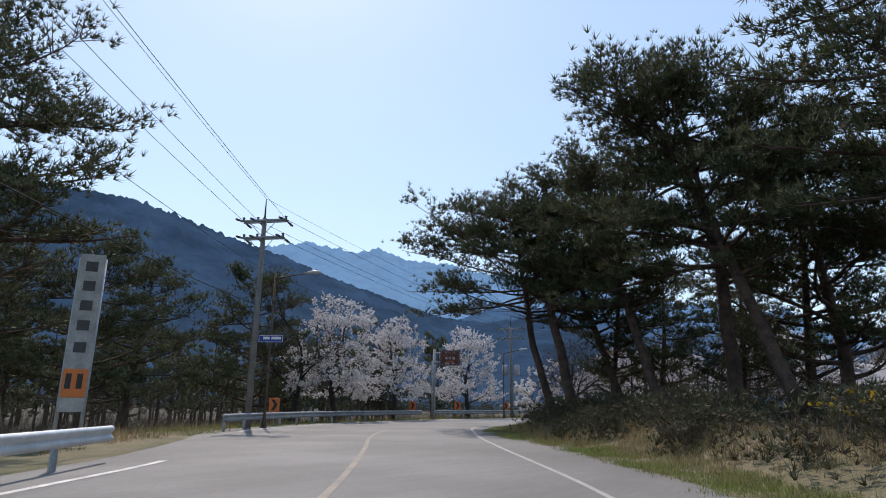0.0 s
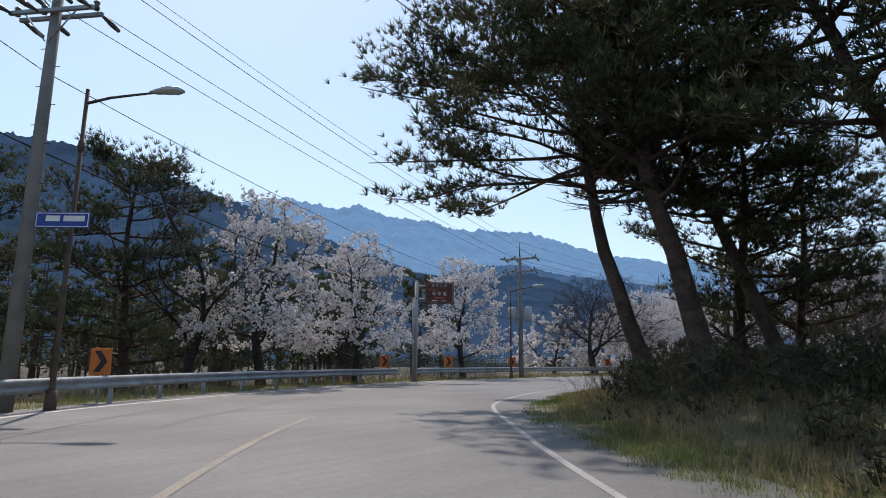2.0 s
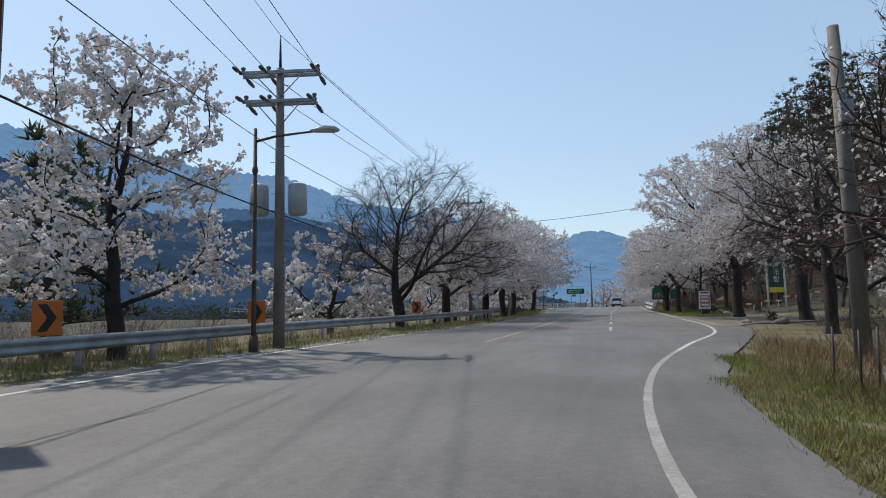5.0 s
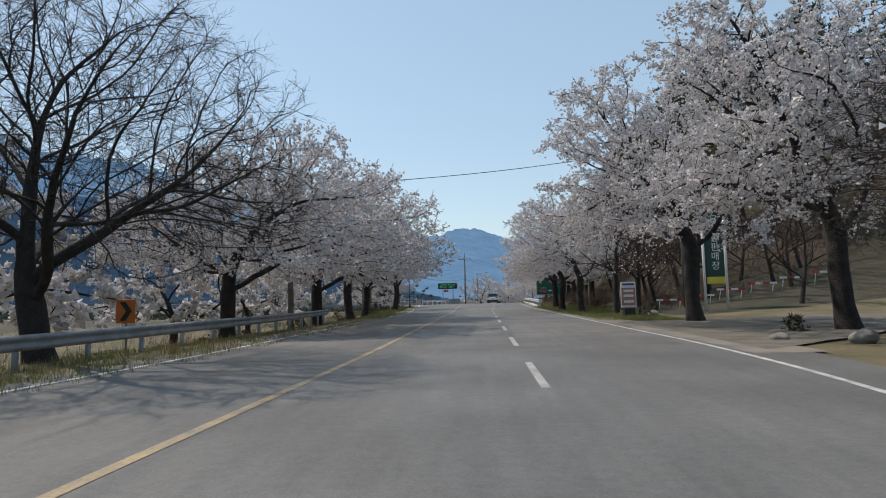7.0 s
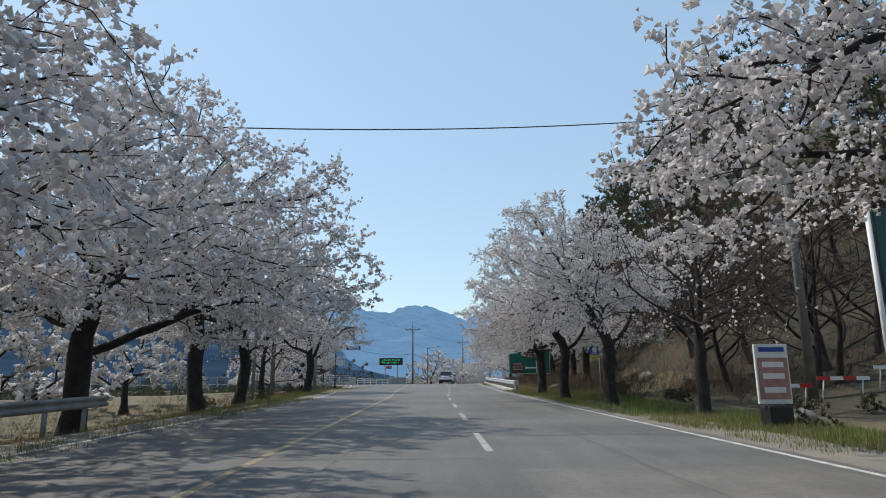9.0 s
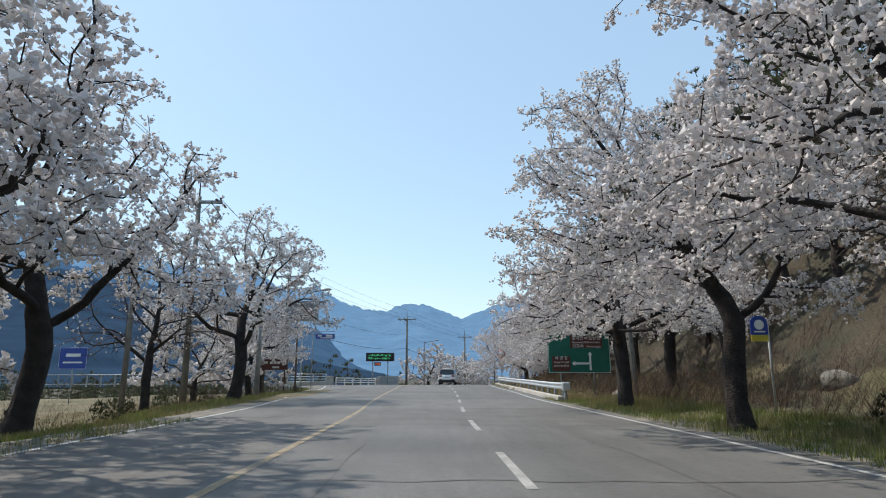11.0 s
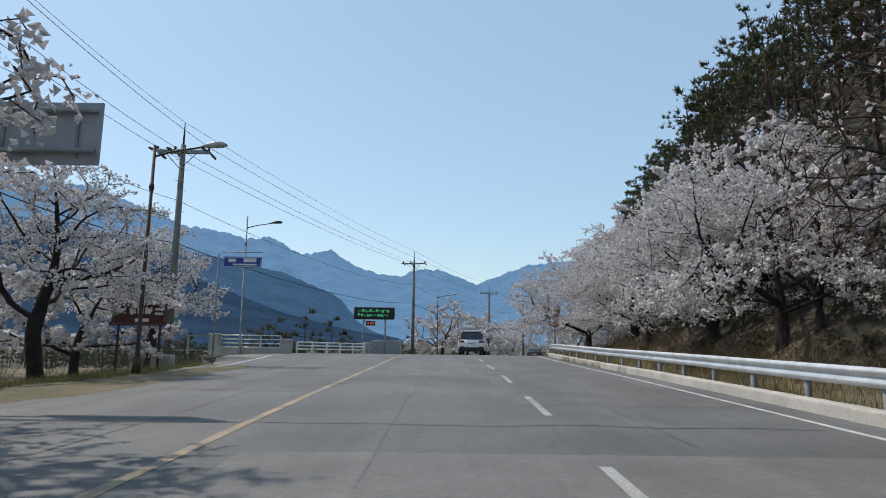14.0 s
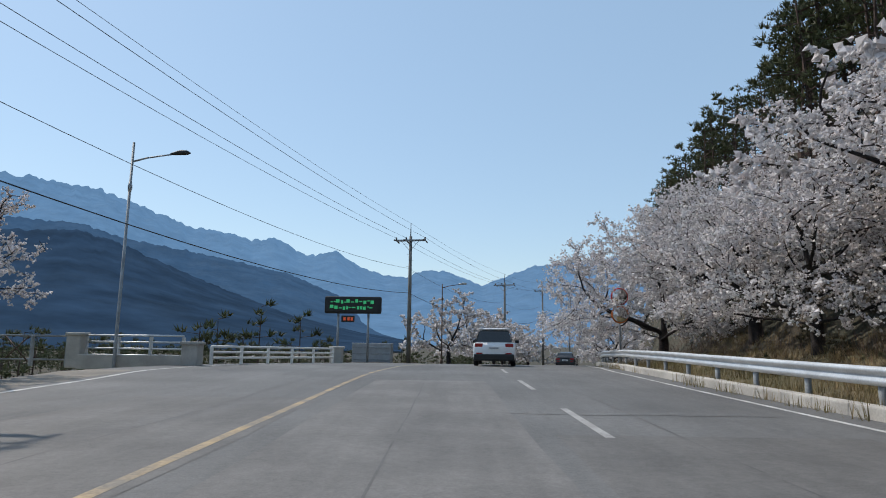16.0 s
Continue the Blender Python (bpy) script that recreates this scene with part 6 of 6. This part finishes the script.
def boulder(x, y, r, seed):
    bm = bmesh.new()
    bmesh.ops.create_icosphere(bm, subdivisions=3, radius=r)
    for v in bm.verts:
        k = 1 + 0.35 * noise.noise(v.co / r * 0.9 + Vector((seed, 0, 0))) + 0.1 * noise.noise(v.co / r * 3 + Vector((seed, 5, 0)))
        v.co *= k
        v.co.z *= 0.7
    ob = part("boulder", bm, M["stone"], None, "", True)
    ob.location = (x, y, ground_z(x, y) + r * 0.25)
    return tagged(ob, "rough grey boulder on the verge", "rock", "boulders on the verge")


for i, (x, y, r) in enumerate(((4.4, -1.4, 0.5), (4.3, -4.3, 0.42), (5.4, -3.0, 0.35), (6.9, 22.0, 0.22), (8.2, 21.0, 0.3), (9.2, 41.0, 0.3), (8.0, 44, 0.25), (9.0, 71.5, 0.45), (12, 60, 0.5))):
    boulder(x, y, r, i * 7.3)
for i, (x, y) in enumerate(((3.5, -1.8), (3.9, -1.2), (3.6, -0.6), (4.6, -0.2))):
    o = thing("fence_stake", "thin dark iron stake with a string", "stake", (x, y, ground_z(x, y)), 0, group="stakes on the verge")
    tube("rod", [(0, 0, -0.2), (0.02, 0, 0.75)], 0.015, M["iron"], o, 6)


o = thing("fence_stake", "short white stake on the verge", "stake", (-10.3, 74.8, ground_z(-10.3, 74.8)), 0, group="stakes on the verge")
tube("rod", [(0, 0, -0.2), (0.01, 0, 1.0)], 0.03, M["sign_white"], o, 8)


# low red and white barrier boards by the lane
for i in range(6):
    x, y = 11.5 + i * 1.75, 45.6 - i * 0.25
    o = thing("barrier", "low red and white striped barrier board", "barrier", (x, y, ground_z(x, y)), -8, group="barriers by the lane")
    for k in range(4):
        part("stripe", box((0.4, 0.04, 0.12), (-0.6 + 0.4 * k, 0, 0.62)), M["red"] if (k + i) % 2 else W, o)
    for sx in (-0.6, 0.6):
        tube("leg", [(sx - 0.1, 0, -0.1), (sx, 0, 0.6)], 0.02, W, o, 6)
    o.location.z += 0.0


# forsythia sprays
M["forsythia"] = material("forsythia_flowers", (0.75, 0.5, 0.02), 0.8, var=0.2, bump=0, random_island=0.2, translucent=0.3)
rf = random.Random(9)
for x, y in ((21.6, -26.6), (20.9, -24.6), (22.6, -27.6)):
    o = thing("forsythia", "arching forsythia stems with yellow flowers", "shrub", (x, y, ground_z(x, y)), 0, group="forsythia shrubs")
    st, fl = Soup(), Soup()
    for k in range(9):
        a = rf.uniform(0, 6.28)
        P, _ = bent_line(rf, Vector((0, 0, 0)), Vector((math.cos(a) * 0.5, math.sin(a) * 0.5, 1)), rf.uniform(1.0, 1.9), 6, 0.1, Vector((math.cos(a), math.sin(a), -0.6)), 1.2)
        st.add(*tube_arrays(P, [0.012 * (1 - 0.12 * i) for i in range(7)], 3, False))
        if k < 4:
            for j in range(26):
                c, _ = at_line(P, rf.uniform(0.25, 1))
                clump(fl, rf, c, 0.05, 3, 0.03)
    st.object("stems", M["twig"], o)
    tagged(fl.object("flowers", M["forsythia"], o, "bright yellow flowers"), kind="stuff")


# ---- repairs in the asphalt ----
M["patch"] = material("asphalt_patch", (0.128, 0.125, 0.119), 0.72, var=0.25, scale=0.8, fine=60, bump=0.35, bump_scale=110, distance=0.006)
M["patch_pale"] = material("asphalt_patch_pale", (0.152, 0.148, 0.141), 0.72, var=0.25, scale=0.8, fine=60, bump=0.35, bump_scale=110, distance=0.006)
worn_lanes(M["patch"], 0.1)
worn_lanes(M["patch_pale"], 0.1)
M["tar"] = material("tar_seam", (0.112, 0.109, 0.105), 0.7, var=0.3, bump=0)
def lateral(u, y0, y1, n):
    """A line along the avenue at a distance right of the camera's lane."""
    return np.array([(u + bend(y) + 0.10 * noise.noise(Vector((u * 3, y * 0.35, 1))), y) for y in np.linspace(y0, y1, n)])


for u0, u1, y0, y1, m in ((-2.3, 4.6, 63.5, 71.5, "patch_pale"), (-2.3, 0.6, 34, 41, "patch"), (0.9, 4.6, 24, 33, "patch_pale"), (-6.2, -2.7, 46, 58, "patch"), (0.9, 4.6, 76, 88, "patch"), (-2.3, 0.6, 84, 97, "patch_pale"), (-6.2, -2.7, 78, 92, "patch"), (-2.3, 4.4, 21, 23.5, "patch"), (-2.3, 4.6, 56, 63.4, "patch")):
    n = int((y1 - y0) / 0.8) + 2
    tagged(ribbon("asphalt_patch", lateral(u0, y0, y1, n), lateral(u1, y0, y1, n), M[m], 0.003, n, road, 3), "repaired strip of asphalt")
for u, y0, y1 in ((-4.6, 24, 60), (-1.4, 26, 52), (2.6, 30, 66), (-4.2, 62, 98), (-1.0, 70, 96), (2.4, 72, 100)):
    L = lateral(u, y0, y1, int((y1 - y0) / 0.5))
    tagged(ribbon("tar_seam", L, L + (0.025, 0), M["tar"], 0.0045, len(L), road), "dark sealed seam")
for y, u0, u1 in ((37.2, -6, 4.6), (48.5, -2, 4.5), (59, -6, 1), (73.5, -6.2, 4.6), (81.5, -6.2, 0), (90, -2, 4.6), (28.5, -5, 3)):
    xs = np.linspace(u0, u1, 26)
    L = np.array([(x + bend(y), y + 0.25 * noise.noise(Vector((x * 0.9, y, 2)))) for x in xs])
    tagged(ribbon("tar_seam", L, L + (0, 0.04), M["tar"], 0.0045, len(L), road), "dark sealed crack")
cl = resample(_mid[(_mid[:, 1] > -34) & (_mid[:, 1] < 18)], 120)
for d, a, b2 in ((-3.0, 5, 60), (-1.4, 30, 75)):
    L = offset(cl, d)[a:b2] + np.array([(0.12 * noise.noise(Vector((i * 0.3, d, 0))), 0) for i in range(a, b2)])
    tagged(ribbon("tar_seam", L, offset(L, 0.025), M["tar"], 0.0045, len(L), road), "dark sealed seam")
